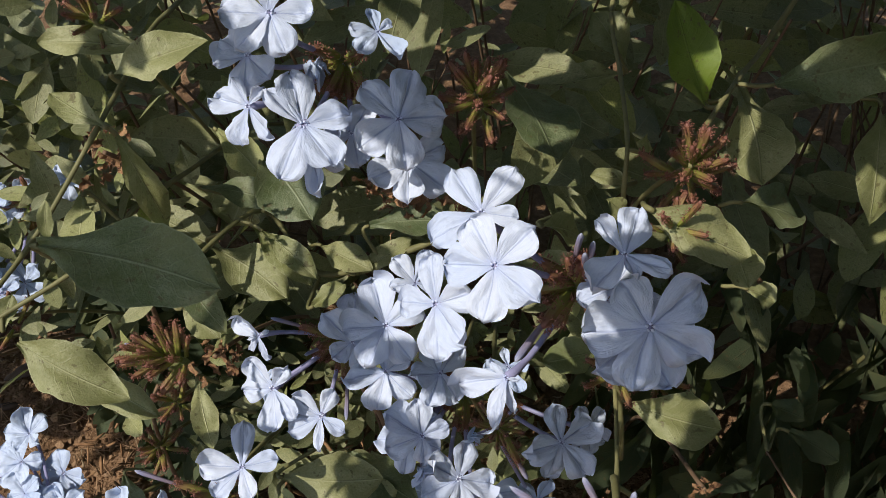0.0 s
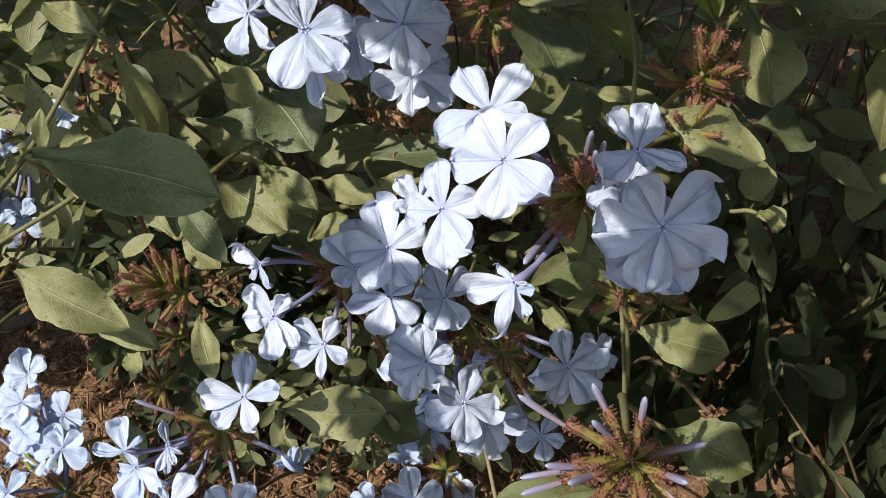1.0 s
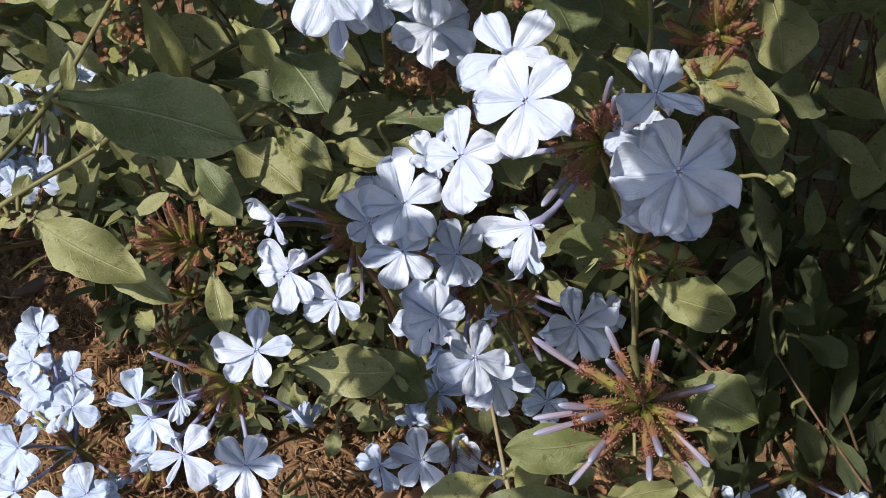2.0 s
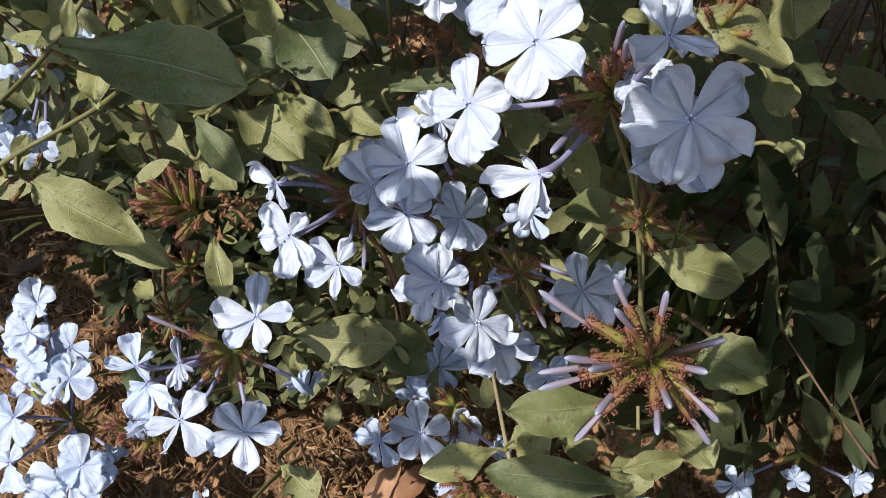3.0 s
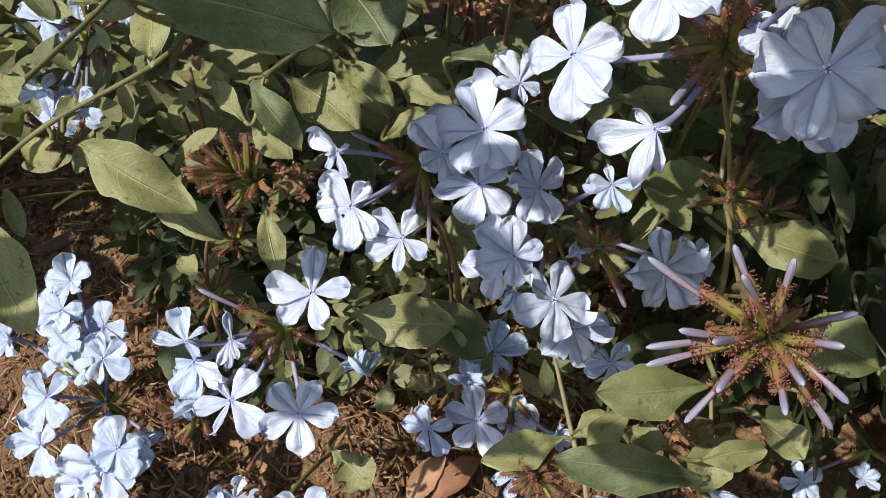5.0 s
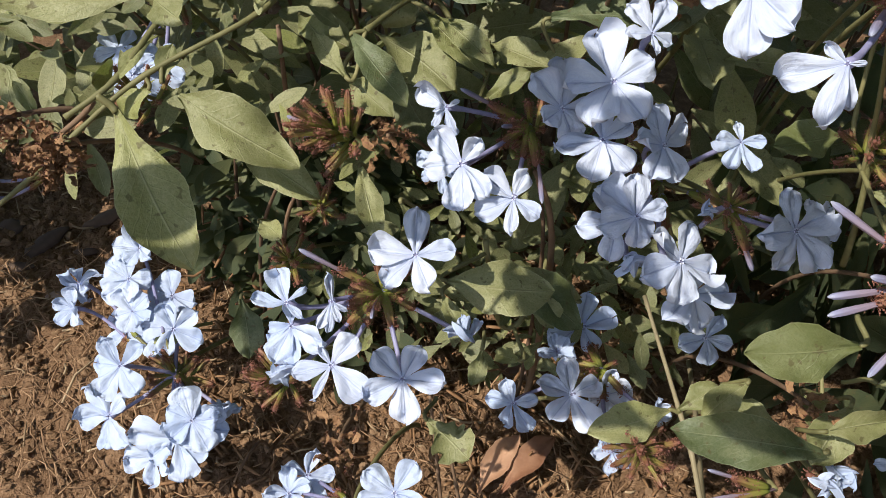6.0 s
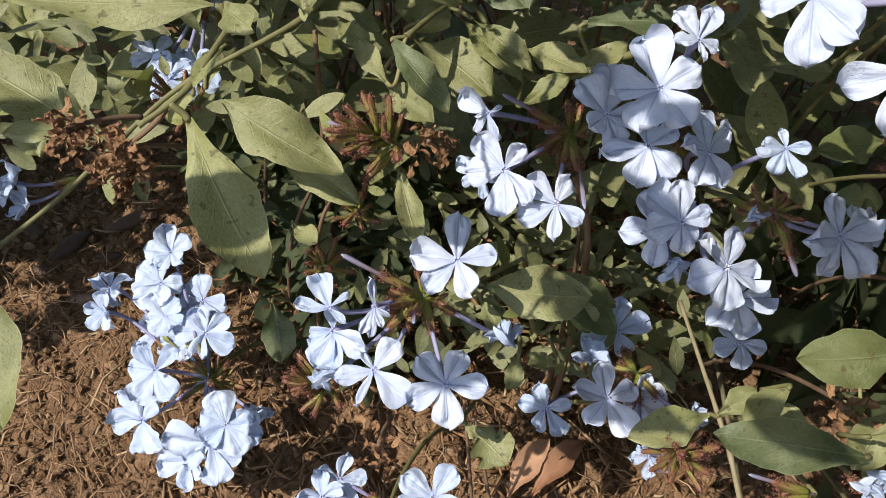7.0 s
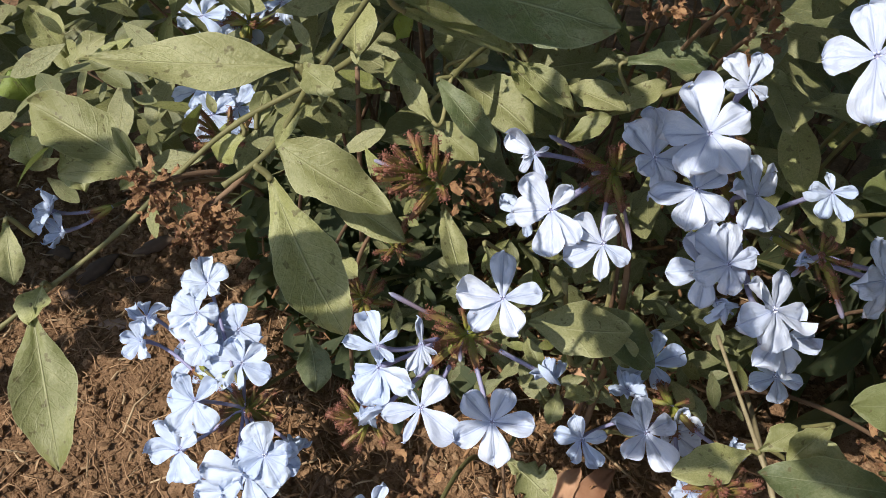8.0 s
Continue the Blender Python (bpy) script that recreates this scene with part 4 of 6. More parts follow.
leaf(back_shoot, (-0.0634, 0.2478, 0.1771), (-0.0472, 0.2520, 0.1818), 0.0101, (-0.01, -0.42, 0.91))
leaf(back_shoot, (-0.0632, 0.2390, 0.1748), (-0.0431, 0.2240, 0.1653), 0.0088, (0.19, -0.49, 0.85))
leaf(back_shoot, (-0.0767, 0.2780, 0.1659), (-0.0826, 0.2679, 0.1546), 0.0230, (0.08, -0.31, 0.95))
leaf(back_shoot, (-0.0970, 0.2718, 0.1891), (-0.0916, 0.2620, 0.1780), 0.0086, (0.09, -0.59, 0.80))
leaf(back_shoot, (-0.0808, 0.2668, 0.1985), (-0.0648, 0.2562, 0.1865), 0.0122, (-0.01, -0.47, 0.88))
mid_shoot = shoot([(-0.0430, 0.1879, 0.1254), (-0.0339, 0.1955, 0.0807), (-0.0225, 0.2081, 0.0801), (0.0000, 0.3000, 0.0600), (0.0100, 0.3600, -0.0050)], 0.0012, "short shoot with broad olive leaves among the flowers")
leaf(mid_shoot, (-0.0540, 0.1772, 0.1175), (-0.0208, 0.1792, 0.1140), 0.0188, (-0.03, -0.43, 0.90), shape=0.55, fold=0.05, curl=0.03)
leaf(mid_shoot, (-0.0337, 0.1907, 0.1135), (-0.0090, 0.1817, 0.0957), 0.0160, (0.07, -0.43, 0.90), shape=0.5, mat=DARK_LEAF)
leaf(mid_shoot, (-0.0828, 0.1977, 0.1432), (-0.0755, 0.1783, 0.1320), 0.0085, (0.29, -0.56, 0.78))
leaf(mid_shoot, (-0.0415, 0.1723, 0.0921), (-0.0440, 0.1646, 0.0834), 0.0059, (0.09, -0.59, 0.80))
leaf(mid_shoot, (-0.0575, 0.1477, 0.0863), (-0.0444, 0.1374, 0.0821), 0.0143, (-0.03, -0.48, 0.88), shape=0.6, torn=2.4)
leaf(mid_shoot, (-0.1309, 0.2158, 0.0647), (-0.1261, 0.2011, 0.0477), 0.0128, (0.07, -0.52, 0.85), mat=DARK_LEAF)
leaf(mid_shoot, (-0.1485, 0.2081, 0.0555), (-0.1614, 0.2003, 0.0540), 0.0073, (0.07, -0.52, 0.85))
leaf(mid_shoot, (-0.0247, 0.1856, 0.1070), (-0.0185, 0.1780, 0.0985), 0.0087, (-0.01, -0.51, 0.86))
leaf(mid_shoot, (-0.0279, 0.1808, 0.0790), (-0.0352, 0.1889, 0.0731), 0.0071, (-0.03, -0.43, 0.90))
leaf(mid_shoot, (-0.0330, 0.1877, 0.1471), (-0.0434, 0.1828, 0.1415), 0.0064, (-0.01, -0.51, 0.86))
leaf(mid_shoot, (-0.0550, 0.1726, 0.1150), (-0.0493, 0.1628, 0.1115), 0.0053, (0.19, -0.58, 0.79))
leaf(mid_shoot, (-0.1194, 0.2120, 0.1066), (-0.1098, 0.2011, 0.1094), 0.0073, (-0.01, -0.51, 0.86))
leaf(mid_shoot, (-0.0694, 0.1870, 0.1388), (-0.0647, 0.1846, 0.1285), 0.0049, (0.19, -0.58, 0.79))
leaf(mid_shoot, (-0.0090, 0.1948, 0.0955), (-0.0231, 0.1910, 0.1063), 0.0120, (-0.03, -0.43, 0.90))
right_shoot = shoot([(0.0380, 0.1040, 0.1929), (0.0447, 0.1353, 0.1784), (0.0488, 0.1616, 0.1749), (0.0498, 0.1814, 0.1806), (0.0491, 0.1925, 0.2277), (0.0505, 0.2039, 0.2366), (0.0551, 0.2435, 0.2340), (0.0573, 0.2800, 0.2417), (0.0800, 0.3300, 0.2400), (0.0700, 0.4000, 0.1000), (0.0600, 0.4000, -0.0050)], 0.0008, "upright beige-green shoot with oval leaves, deep in the bush")
leaf(right_shoot, (0.0372, 0.1172, 0.1625), (0.0113, 0.1150, 0.1601), 0.0128, (0.30, -0.66, 0.66), shape=0.5, mat=FRESH_LEAF)
leaf(right_shoot, (0.0543, 0.1271, 0.1737), (0.0733, 0.1148, 0.1734), 0.0150, (0.30, -0.64, 0.71), shape=0.55, torn=0.4, mat=FRESH_LEAF)
leaf(right_shoot, (0.0544, 0.1665, 0.1684), (0.0800, 0.1597, 0.1652), 0.0158, (0.35, -0.62, 0.70), shape=0.6)
leaf(right_shoot, (0.0480, 0.1821, 0.1754), (0.0295, 0.1778, 0.1736), 0.0114, (-0.01, -0.47, 0.88), shape=0.55, mat=FRESH_LEAF)
leaf(right_shoot, (0.0453, 0.1490, 0.2526), (0.0663, 0.1440, 0.2440), 0.0130, (0.04, -0.51, 0.86), shape=0.5)
leaf(right_shoot, (0.0700, 0.1677, 0.2299), (0.0757, 0.1594, 0.2207), 0.0105, (0.29, -0.56, 0.78))
leaf(right_shoot, (0.0894, 0.2095, 0.2093), (0.1111, 0.2143, 0.1996), 0.0148, (-0.12, -0.31, 0.94), mat=DARK_LEAF)
leaf(right_shoot, (0.0910, 0.1923, 0.1900), (0.0992, 0.1898, 0.1871), 0.0087, (-0.01, -0.42, 0.91))
leaf(right_shoot, (0.0158, 0.2575, 0.2305), (0.0352, 0.2196, 0.2165), 0.0240, (0.60, -0.61, 0.51), shape=0.6, mat=DARK_LEAF)
leaf(right_shoot, (0.0571, 0.2506, 0.2301), (0.0363, 0.2483, 0.2273), 0.0104, (0.00, -0.39, 0.92))
leaf(right_shoot, (0.0524, 0.2000, 0.2242), (0.0413, 0.2010, 0.2254), 0.0057, (0.00, -0.44, 0.90))
leaf(right_shoot, (0.0442, 0.1653, 0.2373), (0.0385, 0.1644, 0.2439), 0.0048, (0.00, -0.54, 0.84))
leaf(right_shoot, (0.0555, 0.1967, 0.2358), (0.0514, 0.1944, 0.2409), 0.0068, (0.50, -0.52, 0.69))
leaf(right_shoot, (0.0601, 0.2608, 0.2266), (0.0498, 0.2728, 0.2410), 0.0135, (0.00, -0.44, 0.90))
leaf(right_shoot, (0.0227, 0.1566, 0.2425), (0.0334, 0.1627, 0.2342), 0.0083, (0.00, -0.44, 0.90))
upper_shoot = shoot([(0.0671, 0.1956, 0.2392), (0.0730, 0.2064, 0.2396), (0.0866, 0.2277, 0.2417), (0.1049, 0.2553, 0.2434), (0.1400, 0.2900, 0.2900), (0.1300, 0.4000, 0.1200), (0.1100, 0.4200, -0.0050)], 0.0010, "olive shoot with broad leaves, mostly shaded")
# Its backlit glow is put into the leaf colour.
leaf(upper_shoot, (0.0734, 0.2137, 0.2405), (0.0616, 0.2202, 0.2685), 0.0150, (-0.20, -0.32, 0.92), shape=0.55, fold=0.3, mat=BACKLIT_TONE_LEAF)
leaf(upper_shoot, (0.0744, 0.2186, 0.2386), (0.0677, 0.2152, 0.2424), 0.0049, (0.00, -0.54, 0.84))
leaf(upper_shoot, (0.0931, 0.2182, 0.2443), (0.1327, 0.2178, 0.2532), 0.0181, (0.60, -0.67, 0.43), mat=DARK_LEAF, shape=0.5)
leaf(upper_shoot, (0.0892, 0.2360, 0.2345), (0.0957, 0.2128, 0.2131), 0.0195, (0.05, -0.52, 0.85), shape=0.55, curl=0.16, wave=0.2)
leaf(upper_shoot, (0.1403, 0.2437, 0.2218), (0.1367, 0.2193, 0.1927), 0.0163, (0.10, -0.53, 0.84))
low_shoot = shoot([(0.0109, 0.1892, 0.1047), (0.0175, 0.1481, 0.0968), (0.0208, 0.1398, 0.0903), (0.0252, 0.1300, 0.0790), (0.0500, 0.2400, 0.0300), (0.0500, 0.3000, -0.0050)], 0.0010, "pale woody shoot low in the bush with paired oval leaves", TAN)
leaf(low_shoot, (0.0137, 0.1479, 0.0981), (-0.0114, 0.1382, 0.0972), 0.0115, (-0.03, -0.48, 0.88), shape=0.5)
leaf(low_shoot, (0.0170, 0.1482, 0.0985), (0.0275, 0.1525, 0.1052), 0.0082, (-0.03, -0.53, 0.85), shape=0.6)
corner_shoot = shoot([(0.0604, 0.1609, 0.1062), (0.0604, 0.1529, 0.1001), (0.0617, 0.1429, 0.0888), (0.0638, 0.1307, 0.0751), (0.0850, 0.1900, 0.0200), (0.0850, 0.2200, -0.0050)], 0.0009, "upright olive shoot with dark oval leaves near the soil")
leaf(corner_shoot, (0.0513, 0.1290, 0.1073), (0.0091, 0.1296, 0.1120), 0.0150, (0.45, -0.72, 0.53), mat=DARK_LEAF, shape=0.55)
leaf(corner_shoot, (0.0612, 0.1418, 0.1115), (0.0498, 0.1280, 0.1030), 0.0129, (-0.03, -0.48, 0.88))
leaf(corner_shoot, (0.0527, 0.1515, 0.1043), (0.0584, 0.1456, 0.0976), 0.0091, (0.17, -0.50, 0.85))
leaf(low_shoot, (0.0518, 0.1572, 0.0834), (0.0370, 0.1602, 0.0867), 0.0098, (-0.03, -0.43, 0.90))
leaf(low_shoot, (0.0612, 0.1370, 0.1277), (0.0728, 0.1231, 0.1271), 0.0128, (0.60, -0.65, 0.47))
leaf(low_shoot, (0.0487, 0.1282, 0.1177), (0.0664, 0.1307, 0.1206), 0.0102, (0.60, -0.65, 0.47))
leaf(low_shoot, (0.0789, 0.1478, 0.1248), (0.0858, 0.1446, 0.1211), 0.0091, (-0.01, -0.47, 0.88))
leaf(low_shoot, (0.0307, 0.1435, 0.1169), (0.0192, 0.1366, 0.1091), 0.0091, (0.09, -0.46, 0.88))
side_shoot = shoot([(0.1146, 0.1910, 0.1131), (0.1204, 0.1744, 0.1096), (0.1297, 0.1604, 0.1014), (0.1385, 0.1492, 0.0963), (0.1600, 0.2600, 0.0500), (0.1300, 0.3300, -0.0050)], 0.0006, "thin shaded shoot with small leaves", WOOD)
# Leaf colour darkened in place of the shade on this shoot.
leaf(side_shoot, (0.1167, 0.1719, 0.1067), (0.1245, 0.1530, 0.0930), 0.0094, (0.19, -0.40, 0.90), mat=SHADE_TONE_LEAF)
leaf(side_shoot, (0.1265, 0.2019, 0.1104), (0.1399, 0.1889, 0.1108), 0.0124, (-0.01, -0.42, 0.91), mat=SHADE_TONE_LEAF)
leaf(side_shoot, (0.1258, 0.1640, 0.1054), (0.1376, 0.1496, 0.0891), 0.0099, (0.09, -0.41, 0.91), mat=SHADE_TONE_LEAF)
leaf(side_shoot, (0.1202, 0.2084, 0.1178), (0.1278, 0.1990, 0.1221), 0.0106, (-0.01, -0.42, 0.91), mat=SHADE_TONE_LEAF)

# flower heads
head_top = empty("flower_cluster", (-0.0261, 0.2125, 0.2547), "cluster of pale blue flowers, partly sunlit, with a half-open one", "flower cluster", "flower heads of the bush")
stalk(head_top, (-0.0300, 0.3500, 0.0000), 0.0008)
flower(head_top, (-0.0329, 0.1765, 0.2569), (0.20, -0.60, 0.77), (-0.26, 0.73, 0.63), 0.0133, petals=((0, 13.8, 0.72), (38, 12.5, 0.40), (141, 14.1, 0.68), (201, 13.3, 0.70), (275, 12.4, 0.68)))
flower(head_top, (-0.0105, 0.1757, 0.2590), (0.38, -0.71, 0.60), (0.31, 0.70, 0.64), 0.0125, petals=((0, 13.1, 0.72), (66, 12.1, 0.72), (146, 11.9, 0.72), (210, 12.5, 0.72), (298, 13.7, 0.72)), sunny=False)
flower(head_top, (-0.0089, 0.1842, 0.2411), (0.27, -0.56, 0.78), (0.01, -0.81, -0.59), 0.0112, petals=((0, 11.2, 0.68), (58, 12.6, 0.68), (121, 11.2, 0.68), (228, 9.9, 0.68), (298, 11.5, 0.68)), sunny=False)
flower(head_top, (-0.0324, 0.1809, 0.2467), (-0.00, -0.63, 0.78), (0.18, -0.76, -0.62), 0.0086, petals=((0, 12.0, 0.50), (54, 9.4, 0.50), (120, 8.6, 0.50), (203, 8.4, 0.50), (293, 8.5, 0.50)), sunny=False)
flower(head_top, (-0.0475, 0.1864, 0.2562), (-0.41, -0.79, 0.47), (-0.90, 0.44, -0.05), 0.0103, petals=((0, 10.9, 0.62), (83, 10.3, 0.62), (140, 10.7, 0.50), (235, 6.9, 0.40), (317, 9.1, 0.40)))
flower(head_top, (-0.0396, 0.1878, 0.2797), (-0.01, -0.54, 0.84), (1.00, 0.06, 0.05), 0.0120, petals=((0, 10.2, 0.75), (93, 12.4, 0.75), (176, 12.0, 0.75), (222, 12.0, 0.75), (286, 10.6, 0.75)))
flower(head_top, (-0.0486, 0.1970, 0.2641), (-0.19, -0.58, 0.80), (-0.97, -0.04, -0.26), 0.0089, petals=((0, 8.9, 0.80), (73, 10.5, 0.80), (123, 9.8, 0.80), (226, 6.9, 0.80), (315, 8.0, 0.80)), sunny=False)
flower(head_top, (-0.0234, 0.1905, 0.2455), (0.00, -0.44, 0.90), (-0.87, -0.41, -0.20), 0.0095, calm=0.55, wide=0.97, sunny=False)
flower(head_top, (-0.0161, 0.1989, 0.2695), (0.34, -0.46, 0.82), (-0.94, -0.26, 0.24), 0.0078, petals=((0, 7.8, 0.60), (48, 8.5, 0.60), (125, 9.2, 0.60), (219, 4.8, 0.60), (286, 6.6, 0.60)), blue=True, sunny=False)
flower(head_top, (-0.0333, 0.2067, 0.2524), (0.10, -0.34, 0.94), (-0.22, 0.79, 0.31), 0.0067, wilt=True, calm=0.55, wide=0.97, sunny=False)
head_near = empty("flower_cluster", (0.0302, 0.1464, 0.2335), "cluster of nearly white and pale blue flowers in bright sun", "flower cluster", "flower heads of the bush")
stalk(head_near, (0.0504, 0.1675, 0.1695), 0.0005)
flower(head_near, (0.0101, 0.1274, 0.2559), (-0.42, -0.68, 0.60), (-0.44, 0.73, 0.52), 0.0115, petals=((0, 11.4, 0.70), (59, 11.6, 0.70), (139, 11.7, 0.70), (204, 11.5, 0.70), (285, 11.0, 0.70)))
flower(head_near, (0.0079, 0.1418, 0.2575), (-0.31, -0.51, 0.80), (-0.49, 0.81, 0.33), 0.0124, petals=((0, 12.9, 0.55), (84, 12.4, 0.55), (148, 8.7, 0.55), (228, 8.2, 0.55), (292, 12.7, 0.55)))
flower(head_near, (-0.0015, 0.1408, 0.2330), (-0.51, -0.65, 0.56), (-0.16, 0.71, 0.68), 0.0121, petals=((0, 12.1, 0.58), (77, 10.5, 0.68), (167, 13.6, 0.60), (213, 12.6, 0.62), (274, 11.0, 0.66)))
flower(head_near, (0.0418, 0.1254, 0.2411), (0.07, -0.74, 0.67), (-0.55, 0.53, 0.65), 0.0142, petals=((0, 11.9, 0.72), (62, 14.3, 0.72), (130, 13.9, 0.72), (209, 14.2, 0.72), (275, 14.7, 0.72)), sunny=False)
flower(head_near, (0.0422, 0.1318, 0.2316), (0.18, -0.69, 0.70), (-0.83, -0.49, -0.26), 0.0126, petals=((0, 14.0, 0.70), (89, 12.6, 0.70), (168, 13.7, 0.70), (231, 10.8, 0.70), (278, 12.2, 0.70)), sunny=False)
flower(head_near, (0.0353, 0.1294, 0.2568), (0.04, -0.38, 0.92), (-0.63, 0.70, 0.32), 0.0098, petals=((0, 9.2, 0.36), (98, 10.7, 0.60), (158, 6.1, 0.50), (204, 9.8, 0.50), (298, 12.0, 0.62)))
flower(head_near, (0.0362, 0.1370, 0.2409), (0.00, -0.44, 0.90), (-0.64, 0.63, 0.31), 0.0079, calm=0.55, wide=0.97, sunny=False)
flower(head_near, (0.0135, 0.1243, 0.2273), (-0.58, -0.74, 0.35), (-0.77, 0.36, -0.52), 0.0088, petals=((0, 12.3, 0.50), (63, 12.3, 0.50), (81, 8.8, 0.40), (167, 3.5, 0.40), (303, 5.7, 0.45)))
bud(head_near, (0.0149, 0.1230, 0.2336), 1.10)
bud(head_near, (0.0280, 0.1372, 0.2559), 0.90)
bud(head_near, (0.0313, 0.1400, 0.2515), 0.90)
bud(head_near, (0.0284, 0.1334, 0.2537), 0.90)
spent_head(head_near, 14, 0.0095, (0.00, -0.62, 0.78), 1.10, False, 4)
head_middle = empty("flower_cluster", (0.0062, 0.1913, 0.1498), "large cluster of pale blue flowers, half in shade", "flower cluster", "flower heads of the bush")
stalk(head_middle, (0.0300, 0.3600, 0.0000), 0.0008)
flower(head_middle, (-0.0272, 0.1819, 0.1784), (0.45, -0.60, 0.66), (-0.67, 0.27, 0.70), 0.0109, petals=((0, 12.4, 0.72), (79, 9.0, 0.72), (160, 9.5, 0.72), (225, 10.9, 0.72), (305, 15.2, 0.72)), sunny=False)
flower(head_middle, (-0.0167, 0.1726, 0.1755), (-0.18, -0.56, 0.81), (-0.97, -0.04, -0.25), 0.0110, petals=((0, 13.2, 0.66), (65, 11.8, 0.66), (123, 11.0, 0.66), (202, 9.0, 0.66), (266, 9.8, 0.66)))
flower(head_middle, (-0.0011, 0.1723, 0.1752), (0.54, -0.69, 0.49), (-0.35, 0.34, 0.87), 0.0112, petals=((0, 11.5, 0.68), (62, 11.2, 0.68), (127, 10.5, 0.68), (187, 10.8, 0.68), (280, 12.2, 0.68)), sunny=False)
flower(head_middle, (-0.0063, 0.1617, 0.1597), (0.34, -0.62, 0.70), (-0.79, 0.21, 0.57), 0.0116, petals=((0, 13.4, 0.66), (51, 12.1, 0.66), (131, 8.7, 0.66), (234, 8.9, 0.66), (313, 11.6, 0.66)))
flower(head_middle, (-0.0098, 0.1657, 0.1537), (-0.12, -0.61, 0.78), (-0.98, -0.04, -0.19), 0.0108, wide=0.87)
flower(head_middle, (0.0043, 0.1498, 0.1553), (0.35, -0.59, 0.73), (0.26, 0.81, 0.53), 0.0120, petals=((0, 11.6, 0.70), (79, 12.3, 0.70), (130, 12.1, 0.70), (205, 11.7, 0.70), (277, 12.0, 0.70)))
flower(head_middle, (0.0116, 0.1539, 0.1404), (0.33, -0.68, 0.66), (0.94, 0.30, -0.16), 0.0118, petals=((0, 13.0, 0.66), (75, 9.0, 0.66), (156, 10.8, 0.66), (214, 11.8, 0.66), (294, 12.1, 0.66)), sunny=False)
flower(head_middle, (0.0342, 0.1584, 0.1608), (0.38, -0.71, 0.60), (-0.15, 0.59, 0.79), 0.0128, petals=((0, 11.8, 0.66), (87, 13.5, 0.66), (150, 11.8, 0.66), (208, 12.8, 0.66), (284, 13.0, 0.66)), sunny=False)
flower(head_middle, (0.0434, 0.1663, 0.1576), (0.39, -0.58, 0.71), (-0.35, 0.63, 0.70), 0.0082, petals=((0, 7.2, 0.70), (96, 8.2, 0.70), (161, 8.2, 0.70), (217, 8.6, 0.70), (290, 8.3, 0.70)), sunny=False)
flower(head_middle, (-0.0162, 0.1764, 0.1905), (-0.14, -0.61, 0.78), (-0.30, 0.78, 0.55), 0.0131, petals=((0, 15.4, 0.68), (76, 13.0, 0.66), (137, 13.6, 0.78), (199, 13.1, 0.70), (285, 12.1, 0.70)))
flower(head_middle, (-0.0079, 0.1828, 0.2011), (0.28, -0.58, 0.77), (-0.65, 0.47, 0.60), 0.0079, petals=((0, 9.8, 0.60), (61, 7.9, 0.50), (149, 6.1, 0.40), (214, 6.3, 0.60), (294, 10.7, 0.50)), sunny=False)
flower(head_middle, (0.0187, 0.1732, 0.1770), (0.26, -0.69, 0.68), (-0.22, 0.64, 0.74), 0.0080, petals=((0, 5.9, 0.60), (79, 8.0, 0.60), (140, 8.1, 0.55), (193, 8.8, 0.50), (268, 7.0, 0.55)), blue=True, sunny=False)
flower(head_middle, (-0.0061, 0.1596, 0.1466), (0.11, -0.91, 0.40), (-0.14, -0.40, -0.86), 0.0077, wilt=True, wide=0.87, sunny=False)
rosette = empty("bud_head", (0.0158, 0.1588, 0.1674), "dark red star of hairy sepals with one bud", "bud head", "flower heads of the bush")
stalk(rosette, (0.0300, 0.3400, 0.0000), 0.0008)
flower(rosette, (0.0082, 0.1544, 0.1683), (-0.02, -0.61, 0.79), (0.83, 0.42, 0.35), 0.0037, wilt=True, calyx=False, wide=0.87)
bud(rosette, (0.0247, 0.1526, 0.1511), 1.00)
bud(rosette, (0.0094, 0.1579, 0.1602), 0.90)
spent_head(rosette, 16, 0.0080, (-0.02, -0.57, 0.82), 1.15, False, 7)
head_left = empty("flower_cluster", (-0.0327, 0.2017, 0.1599), "cluster of pale blue flowers and slim violet buds", "flower cluster", "flower heads of the bush")
stalk(head_left, (-0.0100, 0.3300, 0.0000), 0.0008)
flower(head_left, (-0.0526, 0.1797, 0.1601), (-0.30, -0.79, 0.54), (-0.66, 0.58, 0.48), 0.0125, petals=((0, 12.5, 0.58), (55, 12.3, 0.66), (143, 13.6, 0.62), (183, 12.8, 0.56), (282, 9.4, 0.60)))
flower(head_left, (-0.0585, 0.1925, 0.1477), (-0.10, -0.54, 0.84), (-0.74, 0.60, 0.30), 0.0080, petals=((0, 10.0, 0.55), (69, 6.1, 0.50), (145, 7.5, 0.50), (212, 6.3, 0.50), (277, 6.0, 0.50)), blue=True)
flower(head_left, (-0.0377, 0.1739, 0.1536), (-0.06, -0.63, 0.77), (0.40, 0.69, 0.60), 0.0110, petals=((0, 9.4, 0.58), (78, 11.2, 0.60), (138, 12.0, 0.60), (203, 11.0, 0.40), (260, 9.3, 0.56)))
flower(head_left, (-0.0576, 0.1931, 0.1695), (-0.48, -0.75, 0.45), (-0.75, 0.62, 0.23), 0.0074, petals=((0, 10.4, 0.66), (49, 4.2, 0.30), (79, 7.4, 0.45), (143, 8.6, 0.45), (239, 5.0, 0.30)))
bud(head_left, (-0.0541, 0.1967, 0.1737), 0.90)
bud(head_left, (-0.0298, 0.1724, 0.1536), 0.90)
